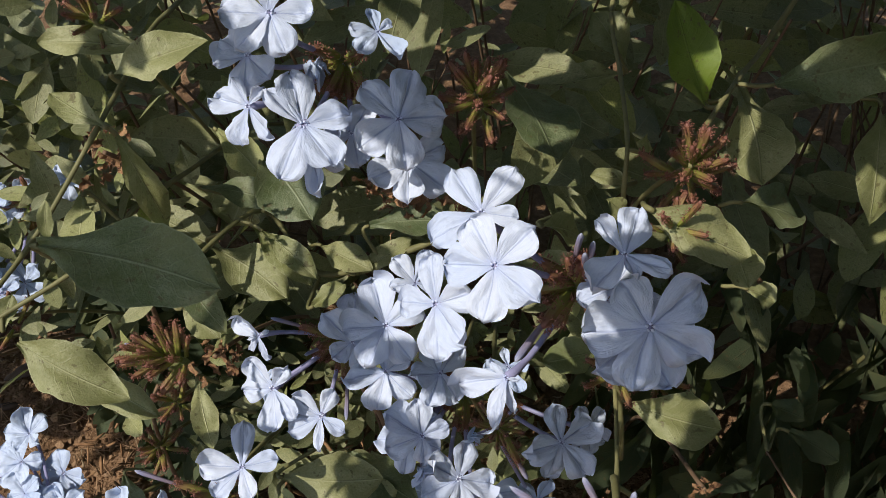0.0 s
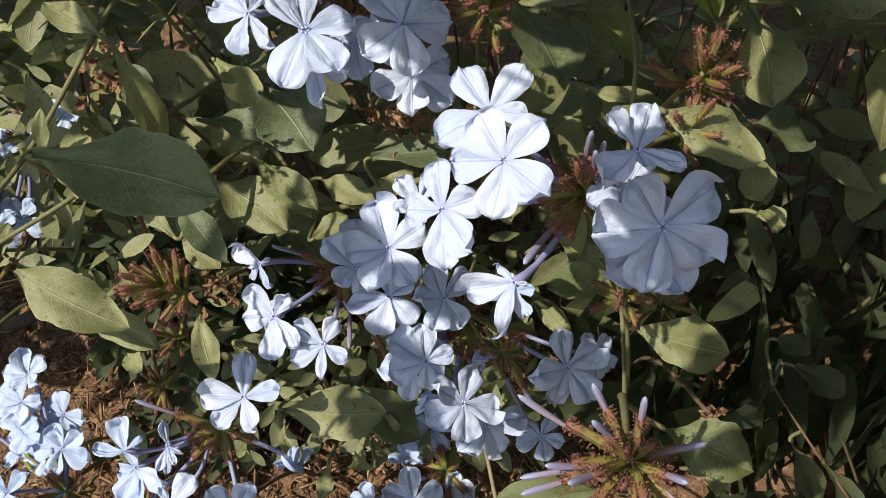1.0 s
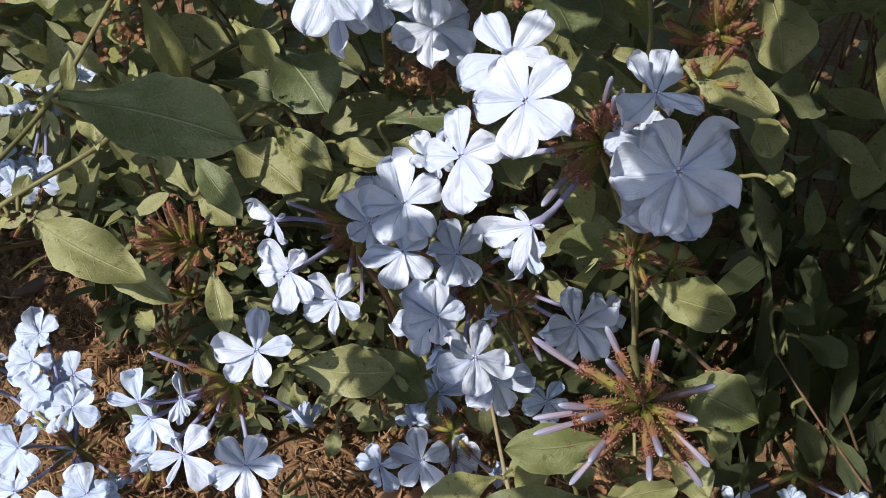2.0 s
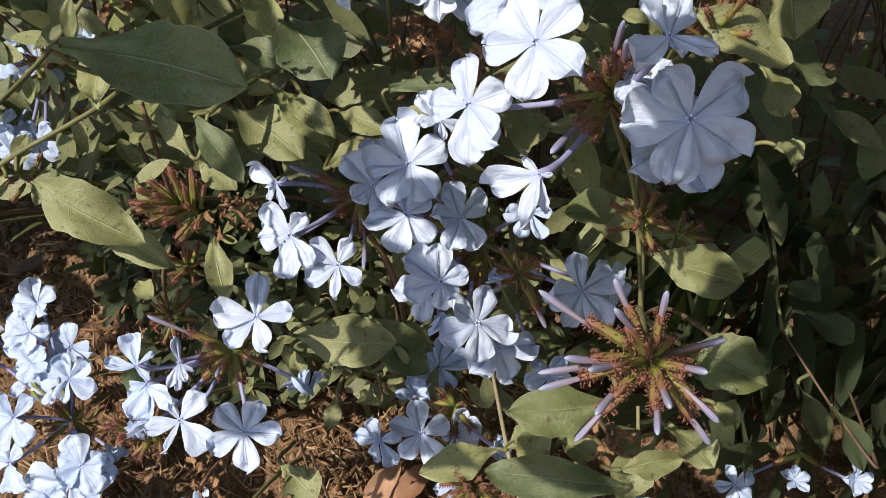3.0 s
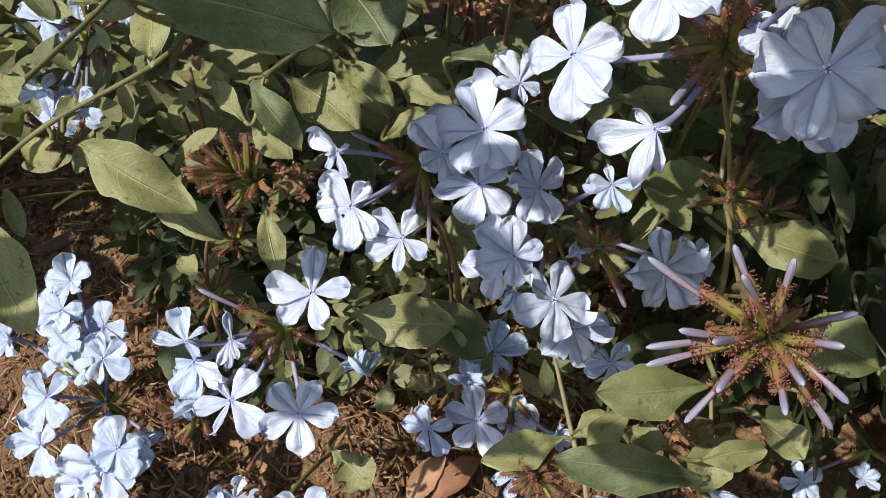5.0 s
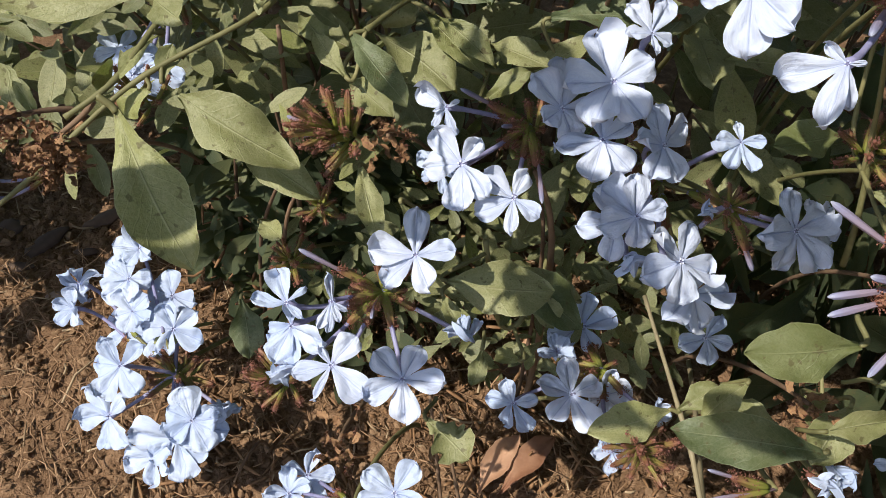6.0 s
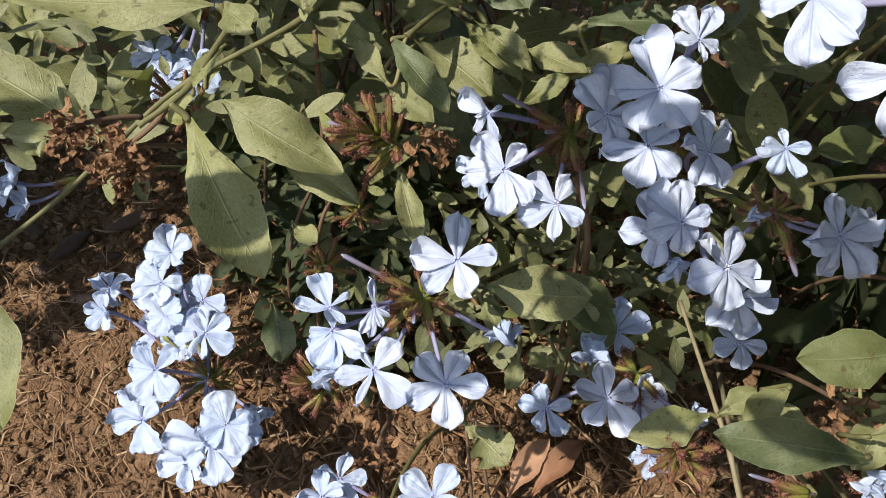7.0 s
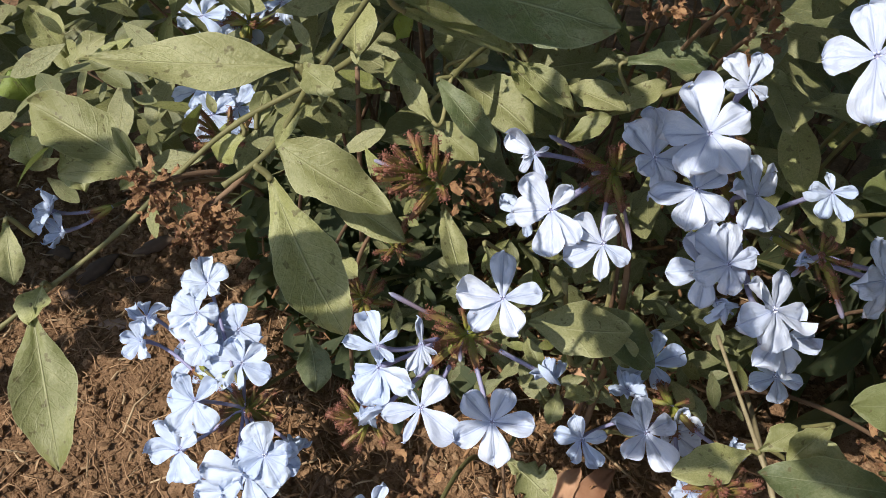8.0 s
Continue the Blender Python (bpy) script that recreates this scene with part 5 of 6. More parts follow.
bud(head_left, (-0.0423, 0.1842, 0.1701), 0.80)
spent_head(head_left, 9, 0.0100, (-0.33, -0.50, 0.80), 1.10, False, 9)
head_low = empty("flower_cluster", (-0.0730, 0.1673, 0.1210), "cluster of pale blue flowers, buds and wilted petals above bare soil", "flower cluster", "flower heads of the bush")
stalk(head_low, (-0.0400, 0.3000, 0.0000), 0.0008)
flower(head_low, (-0.0639, 0.1686, 0.1349), (-0.12, -0.46, 0.88), (-0.02, 0.89, 0.46), 0.0131, petals=((0, 15.0, 0.50), (86, 14.0, 0.62), (134, 13.1, 0.52), (202, 12.4, 0.60), (282, 12.2, 0.55)))
flower(head_low, (-0.0652, 0.1408, 0.1133), (-0.05, -0.57, 0.82), (0.42, 0.73, 0.54), 0.0125, petals=((0, 10.8, 0.66), (76, 11.5, 0.68), (144, 12.5, 0.60), (212, 12.9, 0.62), (292, 12.7, 0.56)))
flower(head_low, (-0.0855, 0.1439, 0.1135), (-0.11, -0.50, 0.86), (0.57, 0.68, 0.47), 0.0114, petals=((0, 11.3, 0.62), (72, 6.9, 0.40), (139, 11.7, 0.50), (191, 11.4, 0.30), (268, 13.7, 0.62)))
flower(head_low, (-0.0983, 0.1556, 0.1163), (-0.35, -0.77, 0.54), (-0.88, 0.07, -0.47), 0.0119, petals=((0, 11.2, 0.70), (50, 12.2, 0.70), (85, 11.9, 0.70), (140, 12.5, 0.70), (248, 8.2, 0.70)), blue=True)
flower(head_low, (-0.0987, 0.1536, 0.1277), (-0.36, -0.41, 0.84), (-0.42, 0.87, 0.24), 0.0089, petals=((0, 12.5, 0.55), (67, 10.5, 0.50), (200, 7.2, 0.40), (282, 7.3, 0.30)), blue=True)
flower(head_low, (-0.0865, 0.1563, 0.1266), (0.14, -0.74, 0.66), (-0.22, 0.63, 0.75), 0.0088, petals=((144, 9.1, 0.34), (161, 9.3, 0.34), (190, 6.6, 0.34), (227, 5.5, 0.34), (0, 8.8, 0.34)))
flower(head_low, (-0.0480, 0.1569, 0.1155), (0.19, -0.73, 0.65), (-0.27, -0.68, -0.68), 0.0077, wilt=True, wide=0.87, blue=True)
flower(head_low, (-0.1003, 0.1477, 0.1040), (-0.21, -0.68, 0.70), (-0.88, -0.15, -0.42), 0.0083, wilt=True, wide=0.87, blue=True)
bud(head_low, (-0.0968, 0.1657, 0.1372), 1.00)
bud(head_low, (-0.0751, 0.1536, 0.1235), 0.80)
spent_head(head_low, 10, 0.0110, (-0.03, -0.43, 0.90), 1.20, False, 11)
head_soil = empty("flower_cluster", (-0.1513, 0.1900, 0.0498), "cluster of sunlit pale blue flowers drooping over brown soil", "flower cluster", "flower heads of the bush")
stalk(head_soil, (-0.1000, 0.2700, 0.0000), 0.0008)
flower(head_soil, (-0.1708, 0.2277, 0.0764), (0.01, -0.46, 0.89), (-0.41, 0.81, 0.43), 0.0092, petals=((0, 11.9, 0.81), (65, 10.7, 0.81), (128, 8.5, 0.81), (210, 8.2, 0.81), (293, 9.7, 0.81)), calyx=False, blue=True)
flower(head_soil, (-0.1709, 0.2099, 0.0605), (-0.15, -0.64, 0.75), (-0.95, -0.11, -0.28), 0.0086, petals=((0, 8.1, 0.88), (56, 9.0, 0.88), (141, 10.2, 0.88), (213, 8.7, 0.88), (290, 10.6, 0.88)), calyx=False, blue=True)
flower(head_soil, (-0.1591, 0.2207, 0.0593), (0.02, -0.74, 0.67), (-0.23, 0.65, 0.72), 0.0101, petals=((0, 10.6, 0.88), (59, 10.2, 0.88), (127, 10.0, 0.88), (192, 12.3, 0.88), (243, 10.9, 0.88)), calyx=False, blue=True)
flower(head_soil, (-0.1608, 0.2050, 0.0549), (-0.07, -0.63, 0.77), (-0.53, 0.68, 0.51), 0.0117, petals=((0, 12.7, 0.76), (72, 12.3, 0.76), (150, 11.0, 0.76), (224, 10.6, 0.76), (303, 12.9, 0.76)), calyx=False, blue=True)
flower(head_soil, (-0.1647, 0.1788, 0.0658), (-0.29, -0.65, 0.70), (-0.48, 0.73, 0.48), 0.0122, petals=((0, 13.1, 0.67), (58, 12.8, 0.81), (124, 13.5, 0.81), (187, 12.4, 0.81), (286, 11.3, 0.61)), calyx=False, blue=True)
flower(head_soil, (-0.1726, 0.1759, 0.0409), (-0.34, -0.77, 0.54), (-0.66, 0.60, 0.45), 0.0133, petals=((0, 15.0, 0.67), (58, 14.0, 0.81), (122, 14.0, 0.67), (182, 14.0, 0.73), (279, 11.0, 0.61)), calyx=False, blue=True)
flower(head_soil, (-0.1395, 0.1685, 0.0512), (-0.02, -0.72, 0.70), (-0.33, 0.66, 0.67), 0.0104, petals=((0, 12.9, 0.88), (50, 10.0, 0.85), (113, 9.9, 0.85), (194, 12.6, 0.81), (261, 10.9, 0.81)), calyx=False, blue=True)
flower(head_soil, (-0.1464, 0.1685, 0.0402), (-0.06, -0.91, 0.42), (-1.00, 0.08, 0.03), 0.0123, petals=((0, 17.5, 0.73), (45, 12.2, 0.73), (114, 16.2, 0.73), (161, 12.9, 0.73), (306, 9.3, 0.73)), calyx=False, blue=True)
flower(head_soil, (-0.1541, 0.1658, 0.0324), (-0.04, -0.82, 0.56), (-0.99, -0.05, -0.14), 0.0093, petals=((0, 12.2, 0.76), (74, 11.0, 0.76), (141, 9.1, 0.76), (220, 8.8, 0.76), (320, 9.8, 0.76)), calyx=False, blue=True)
flower(head_soil, (-0.1749, 0.2138, 0.0465), (-0.13, -0.53, 0.84), (-0.87, 0.42, 0.13), 0.0109, calyx=False, wide=1.0, blue=True)
flower(head_soil, (-0.1743, 0.2208, 0.0668), (-0.04, -0.64, 0.77), (-0.36, 0.73, 0.59), 0.0098, petals=((0, 10.0, 0.88), (41, 11.4, 0.88), (104, 12.8, 0.88), (186, 10.3, 0.88), (252, 8.6, 0.88)), calyx=False, blue=True)
flower(head_soil, (-0.1543, 0.2042, 0.0586), (0.08, -0.68, 0.73), (-0.41, 0.64, 0.65), 0.0117, calyx=False, wide=1.0, blue=True)
flower(head_soil, (-0.1357, 0.1686, 0.0469), (0.13, -0.67, 0.73), (0.99, 0.05, -0.12), 0.0098, petals=((0, 9.0, 0.85), (67, 11.2, 0.85), (144, 10.3, 0.85), (224, 10.5, 0.85), (288, 8.8, 0.85)), calyx=False, blue=True)
flower(head_soil, (-0.1947, 0.2226, 0.0611), (-0.32, -0.59, 0.74), (-0.31, 0.77, 0.47), 0.0104, wilt=True, wide=1.0, blue=True)
flower(head_soil, (-0.1960, 0.2147, 0.0549), (-0.31, -0.73, 0.61), (-0.53, -0.38, -0.73), 0.0086, opened=0.7, wide=1.0, blue=True)
flower(head_soil, (-0.1299, 0.1772, 0.0459), (0.38, -0.61, 0.69), (0.76, 0.51, 0.03), 0.0068, wilt=True, wide=1.0, blue=True)
spent_head(head_soil, 14, 0.0120, (-0.23, -0.52, 0.82), 1.20, False, 13)
head_bottom = empty("flower_cluster", (0.0003, 0.1799, 0.0784), "cluster of pale blue flowers close to the soil, under leaves", "flower cluster", "flower heads of the bush")
stalk(head_bottom, (0.0000, 0.2800, 0.0000), 0.0008)
flower(head_bottom, (-0.0113, 0.1661, 0.0806), (0.07, -0.53, 0.85), (-0.25, 0.81, 0.53), 0.0124, petals=((0, 12.5, 0.60), (60, 12.4, 0.66), (128, 11.3, 0.62), (198, 14.5, 0.66), (282, 11.2, 0.66)))
flower(head_bottom, (0.0006, 0.1719, 0.0738), (0.18, -0.60, 0.78), (0.93, 0.35, 0.05), 0.0100, petals=((0, 10.6, 0.70), (54, 10.0, 0.70), (186, 5.2, 0.70), (263, 9.0, 0.70), (310, 10.1, 0.70)), calyx=False)
flower(head_bottom, (-0.0275, 0.1796, 0.0577), (-0.39, -0.79, 0.47), (-0.33, 0.59, 0.73), 0.0104, petals=((0, 9.8, 0.60), (66, 10.4, 0.60), (138, 11.9, 0.60), (201, 12.0, 0.60), (264, 9.3, 0.60)), blue=True)
flower(head_bottom, (-0.0055, 0.1961, 0.0817), (0.01, -0.59, 0.81), (0.94, 0.28, 0.19), 0.0129, petals=((0, 13.0, 0.70), (65, 12.9, 0.70), (127, 8.6, 0.70), (194, 14.3, 0.70), (280, 10.5, 0.70)), blue=True, sunny=False)
flower(head_bottom, (-0.0144, 0.1864, 0.0781), (-0.03, -0.43, 0.90), (-0.39, 0.76, 0.35), 0.0079, opened=0.5, wide=0.87, blue=True)
flower(head_middle, (0.0348, 0.1878, 0.0880), (0.08, -0.60, 0.79), (-0.90, -0.36, -0.18), 0.0097, blue=True, calyx=False, wide=0.87)
flower(head_bottom, (0.0154, 0.1618, 0.0806), (0.38, -0.53, 0.76), (0.74, -0.30, -0.58), 0.0063, opened=0.5, wide=0.87, blue=True)
flower(head_bottom, (0.0004, 0.1464, 0.0777), (-0.03, -0.64, 0.77), (-0.13, -0.76, -0.64), 0.0071, petals=((0, 7.6, 0.66), (63, 7.1, 0.66), (141, 5.8, 0.66), (235, 6.1, 0.66), (281, 7.1, 0.66)), blue=True)
spent_head(head_bottom, 5, 0.0100, (-0.02, -0.61, 0.79), 1.20, False, 15)
head_front = empty("flower_cluster", (-0.0800, 0.1424, 0.0463), "small cluster of pale blue flowers near the soil", "flower cluster", "flower heads of the bush")
stalk(head_front, (-0.0600, 0.2100, 0.0000), 0.0008)
flower(head_front, (-0.0663, 0.1352, 0.0655), (0.01, -0.63, 0.78), (-0.83, 0.43, 0.35), 0.0119, petals=((0, 12.3, 0.70), (64, 13.2, 0.70), (131, 11.4, 0.70), (199, 11.7, 0.70), (273, 11.9, 0.70)), blue=True)
flower(head_front, (-0.1007, 0.1683, 0.0225), (-0.03, -0.52, 0.85), (0.12, 0.81, 0.49), 0.0113, wide=0.87, blue=True)
flower(head_front, (-0.1061, 0.1608, 0.0216), (-0.12, -0.60, 0.79), (-0.98, 0.16, -0.03), 0.0103, wide=0.87, blue=True)
head_behind = empty("flower_cluster", (-0.1534, 0.2604, 0.1697), "cluster of pale blue flowers behind leaves at the bush's edge", "flower cluster", "flower heads of the bush")
stalk(head_behind, (-0.1000, 0.3400, 0.0000), 0.0008)
flower(head_behind, (-0.1694, 0.2611, 0.1703), (-0.13, -0.53, 0.84), (0.14, 0.80, 0.52), 0.0107, wide=0.87, blue=True)
flower(head_behind, (-0.1575, 0.2649, 0.1672), (0.08, -0.60, 0.79), (0.90, 0.36, 0.18), 0.0106, wide=0.87, blue=True)
flower(head_behind, (-0.1628, 0.2357, 0.1471), (-0.02, -0.69, 0.73), (-0.28, -0.69, -0.66), 0.0105, wide=0.87, blue=True)
flower(head_behind, (-0.1554, 0.2413, 0.1476), (0.08, -0.68, 0.73), (0.89, -0.27, -0.36), 0.0095, wide=0.87, blue=True)
flower(head_behind, (-0.1442, 0.2746, 0.1710), (-0.03, -0.53, 0.85), (0.45, 0.72, 0.46), 0.0094, wide=0.87, blue=True)
flower(head_behind, (-0.1693, 0.2446, 0.1512), (-0.22, -0.60, 0.77), (-0.89, -0.19, -0.40), 0.0091, wide=0.87, blue=True)
spent_head(head_behind, 9, 0.0110, (-0.02, -0.61, 0.79), 1.20, False, 17)
head_far_left = empty("flower_cluster", (-0.2197, 0.2680, 0.0781), "small side-turned pale blue flower over shaded soil", "flower cluster", "flower heads of the bush")
stalk(head_far_left, (-0.1600, 0.3600, 0.0000), 0.0008)
flower(head_far_left, (-0.2428, 0.2617, 0.0782), (-0.72, -0.41, 0.56), (-0.01, 0.77, 0.56), 0.0107, opened=0.8, wide=0.87, blue=True, sunny=False)
flower(head_far_left, (-0.2389, 0.2581, 0.0709), (-0.60, -0.69, 0.41), (0.43, -0.69, -0.54), 0.0093, opened=0.8, wide=0.87, blue=True, sunny=False)
head_dark = empty("flower_cluster", (0.1347, 0.1804, 0.0560), "pale blue flowers low in the shade of the bush", "flower cluster", "flower heads of the bush")
stalk(head_dark, (0.1300, 0.3000, 0.0000), 0.0008)
flower(head_dark, (0.1079, 0.1688, 0.0505), (-0.01, -0.60, 0.80), (0.75, 0.52, 0.40), 0.0082, wide=0.87, blue=True, sunny=False)
flower(head_dark, (0.1326, 0.1733, 0.0481), (0.09, -0.51, 0.86), (0.11, 0.82, 0.47), 0.0068, opened=0.55, wide=0.87, blue=True, sunny=False)
flower(head_dark, (0.1537, 0.1708, 0.0528), (0.09, -0.59, 0.80), (-0.22, 0.76, 0.59), 0.0068, opened=0.6, wide=0.87, blue=True, sunny=False)
head_corner = empty("flower_cluster", (0.0589, 0.1273, 0.0914), "pale blue flower and buds beside oval leaves", "flower cluster", "flower heads of the bush")
stalk(head_corner, (0.0600, 0.2200, 0.0000), 0.0008)
flower(head_corner, (0.0537, 0.1261, 0.0976), (0.08, -0.60, 0.80), (-0.70, 0.54, 0.47), 0.0079, wilt=True, wide=0.87)
flower(head_corner, (0.0610, 0.1305, 0.0951), (0.08, -0.60, 0.80), (0.82, 0.47, 0.27), 0.0071, wilt=True, wide=0.87)
bud_pair = empty("bud_head", (0.0448, 0.1304, 0.0865), "two slim violet buds beside a spent flower head", "bud head", "flower heads of the bush")
stalk(bud_pair, (0.0500, 0.2200, 0.0000), 0.0008)
bud(bud_pair, (0.0234, 0.1241, 0.0882), 1.00)
bud(bud_pair, (0.0228, 0.1299, 0.0949), 0.80)

# heads of buds and spent sepals
bud_head = empty("bud_head", (0.0390, 0.1031, 0.1948), "spiky head of violet buds and hairy red-green sepals", "bud head", "flower heads of the bush")
stalk(bud_head, (0.0438, 0.1343, 0.1774), 0.0008)
bud(bud_head, (0.0146, 0.1125, 0.2053), 1.00)
bud(bud_head, (0.0297, 0.1109, 0.2109), 1.00)
bud(bud_head, (0.0276, 0.0986, 0.2144), 1.00)
bud(bud_head, (0.0397, 0.1063, 0.2122), 1.00)
bud(bud_head, (0.0524, 0.1006, 0.2044), 1.00)
bud(bud_head, (0.0457, 0.0897, 0.2066), 1.00)
bud(bud_head, (0.0196, 0.0987, 0.1995), 1.00)
bud(bud_head, (0.0229, 0.0905, 0.2053), 1.00)
bud(bud_head, (0.0150, 0.1007, 0.1920), 1.00)
bud(bud_head, (0.0152, 0.0984, 0.1894), 1.00)
bud(bud_head, (0.0251, 0.0866, 0.1964), 1.00)
bud(bud_head, (0.0233, 0.0911, 0.1813), 1.00)
bud(bud_head, (0.0372, 0.0835, 0.1947), 1.00)
bud(bud_head, (0.0385, 0.0845, 0.2019), 1.00)
bud(bud_head, (0.0511, 0.0889, 0.1922), 1.00)
bud(bud_head, (0.0523, 0.0911, 0.1814), 1.00)
spent_head(bud_head, 10, 0.0110, (0.19, -0.49, 0.80), 0.80, False, 21)
spent_a = empty("spent_head", (-0.0920, 0.1946, 0.1593), "spent flower head of red-haired green sepals", "seed head", "spent heads of the bush")
stalk(spent_a, (-0.0700, 0.3300, 0.0000), 0.0007)
spent_head(spent_a, 27, 0.0122, (-0.80, -0.22, 0.55), 1.0, False, 31)
sunny_blooms.append((spent_a.location.copy(), 0.012))
bud(spent_a, (-0.1045, 0.2001, 0.1586), 0.80)
bud(spent_a, (-0.0993, 0.1964, 0.1544), 0.80)
bud(spent_a, (-0.0903, 0.1946, 0.1524), 0.80)
spent_b = empty("spent_head", (-0.0743, 0.1963, 0.1567), "withered flower head of dry brown sepals", "seed head", "spent heads of the bush")
stalk(spent_b, (-0.0500, 0.3400, 0.0000), 0.0007, WOOD)
spent_head(spent_b, 21, 0.0100, (0.09, -0.59, 0.80), 1.00, True, 32)
spent_c = empty("spent_head", (0.0081, 0.1893, 0.2582), "spent flower head of red-haired green sepals", "seed head", "spent heads of the bush")
stalk(spent_c, (0.0200, 0.3600, 0.0000), 0.0007)
spent_head(spent_c, 22, 0.0120, (-0.20, -0.52, 0.83), 1.00, False, 33)
sunny_blooms.append((spent_c.location.copy(), 0.010))
spent_d = empty("spent_head", (0.0598, 0.1739, 0.2475), "spent flower head of red-haired green sepals", "seed head", "spent heads of the bush")
stalk(spent_d, (0.0800, 0.3400, 0.0000), 0.0007)
spent_head(spent_d, 20, 0.0115, (-0.10, -0.53, 0.84), 1.00, False, 34)
sunny_blooms.append((spent_d.location.copy(), 0.010))
spent_e = empty("spent_head", (0.0499, 0.1468, 0.2495), "spent flower head of red-haired green sepals", "seed head", "spent heads of the bush")
stalk(spent_e, (0.0700, 0.3000, 0.0500), 0.0007)
spent_head(spent_e, 9, 0.0090, (0.10, -0.62, 0.78), 1.00, False, 35)
spent_f = empty("spent_head", (0.0495, 0.1664, 0.1819), "spent flower head of red-haired green sepals", "seed head", "spent heads of the bush")
stalk(spent_f, (0.0546, 0.1651, 0.1443), 0.0007)
spent_head(spent_f, 12, 0.0100, (-0.01, -0.60, 0.80), 1.00, False, 36)
spent_g = empty("spent_head", (-0.0193, 0.2361, 0.1970), "withered flower head of dry brown sepals", "seed head", "spent heads of the bush")
stalk(spent_g, (0.0000, 0.3600, 0.0000), 0.0007, WOOD)
spent_head(spent_g, 16, 0.0100, (0.21, -0.85, 0.49), 1.00, True, 37)
spent_h = empty("spent_head", (0.0775, 0.1529, 0.1456), "withered flower head of dry brown sepals", "seed head", "spent heads of the bush")
stalk(spent_h, (0.0900, 0.2800, 0.0000), 0.0007, WOOD)
spent_head(spent_h, 12, 0.0080, (0.10, -0.67, 0.73), 1.00, True, 38)
spent_i = empty("spent_head", (0.0047, 0.1401, 0.0905), "spent flower head of red-haired green sepals", "seed head", "spent heads of the bush")
stalk(spent_i, (0.0200, 0.2200, 0.0000), 0.0007)
spent_head(spent_i, 20, 0.0100, (-0.33, -0.50, 0.80), 1.00, False, 39)
spent_j = empty("spent_head", (0.0486, 0.1405, 0.1136), "withered flower head of dry brown sepals", "seed head", "spent heads of the bush")
stalk(spent_j, (0.0400, 0.2400, 0.0000), 0.0007, WOOD)
spent_head(spent_j, 21, 0.0090, (-0.00, -0.68, 0.74), 1.00, True, 40)
spent_k = empty("spent_head", (-0.1259, 0.1019, 0.2129), "withered flower head of dry brown sepals", "seed head", "spent heads of the bush")
stalk(spent_k, (-0.1176, 0.1080, 0.2200), 0.0004, WOOD)
spent_head(spent_k, 110, 0.0055, (-0.21, -0.68, 0.70), 1.70, True, 41)
spent_kk = empty("spent_head", (-0.1365, 0.1085, 0.2140), "withered flower head of dry brown sepals", "seed head", "spent heads of the bush")
stalk(spent_kk, (-0.1264, 0.1189, 0.2107), 0.0004, WOOD)
spent_head(spent_kk, 60, 0.0055, (-0.21, -0.67, 0.71), 1.70, True, 61)
spent_l = empty("spent_head", (-0.1564, 0.2187, 0.1519), "spent flower head of red-haired green sepals", "seed head", "spent heads of the bush")
stalk(spent_l, (-0.1200, 0.3300, 0.0000), 0.0007)
spent_head(spent_l, 14, 0.0110, (-0.43, -0.38, 0.82), 1.00, False, 42)
spent_m = empty("spent_head", (-0.1048, 0.1533, 0.0952), "spent flower head of red-haired green sepals", "seed head", "spent heads of the bush")
stalk(spent_m, (-0.0700, 0.2400, 0.0000), 0.0007)
spent_head(spent_m, 18, 0.0115, (-0.43, -0.47, 0.77), 1.00, False, 43)
spent_n = empty("spent_head", (-0.0840, 0.1428, 0.0802), "withered flower head of dry brown sepals", "seed head", "spent heads of the bush")
stalk(spent_n, (-0.0600, 0.2300, 0.0000), 0.0007, WOOD)
spent_head(spent_n, 21, 0.0100, (-0.02, -0.61, 0.79), 1.00, True, 44)
spent_o = empty("spent_head", (-0.1093, 0.2078, 0.0940), "spent flower head of red-haired green sepals", "seed head", "spent heads of the bush")
stalk(spent_o, (-0.0800, 0.3000, 0.0000), 0.0007)
spent_head(spent_o, 14, 0.0110, (-0.03, -0.53, 0.85), 1.00, False, 45)
spent_p = empty("spent_head", (-0.0981, 0.2093, 0.1187), "spent flower head of red-haired green sepals", "seed head", "spent heads of the bush")
stalk(spent_p, (-0.1000, 0.3000, 0.0000), 0.0007)
spent_head(spent_p, 12, 0.0100, (-0.01, -0.51, 0.86), 1.00, False, 46)
spent_q = empty("spent_head", (-0.0101, 0.1969, 0.2205), "withered flower head of dry brown sepals", "seed head", "spent heads of the bush")
stalk(spent_q, (0.0000, 0.3600, 0.0000), 0.0007, WOOD)
spent_head(spent_q, 18, 0.0090, (0.00, -0.62, 0.78), 1.00, True, 47)
spent_r = empty("spent_head", (0.0651, 0.1746, 0.1701), "spent flower head of red-haired green sepals", "seed head", "spent heads of the bush")
stalk(spent_r, (0.0700, 0.3200, 0.0000), 0.0007)
spent_head(spent_r, 10, 0.0090, (0.19, -0.58, 0.79), 1.00, False, 48)
spent_s = empty("spent_head", (-0.0947, 0.2201, 0.2637), "spent flower head of red-haired green sepals", "seed head", "spent heads of the bush")
stalk(spent_s, (-0.0800, 0.3700, 0.0000), 0.0007)
spent_head(spent_s, 9, 0.0090, (0.00, -0.62, 0.78), 1.00, False, 49)
spent_t = empty("spent_head", (-0.0967, 0.2093, 0.2274), "withered flower head of dry brown sepals", "seed head", "spent heads of the bush")
stalk(spent_t, (-0.0900, 0.3600, 0.0000), 0.0007, WOOD)
spent_head(spent_t, 18, 0.0090, (0.00, -0.62, 0.78), 1.00, True, 50)
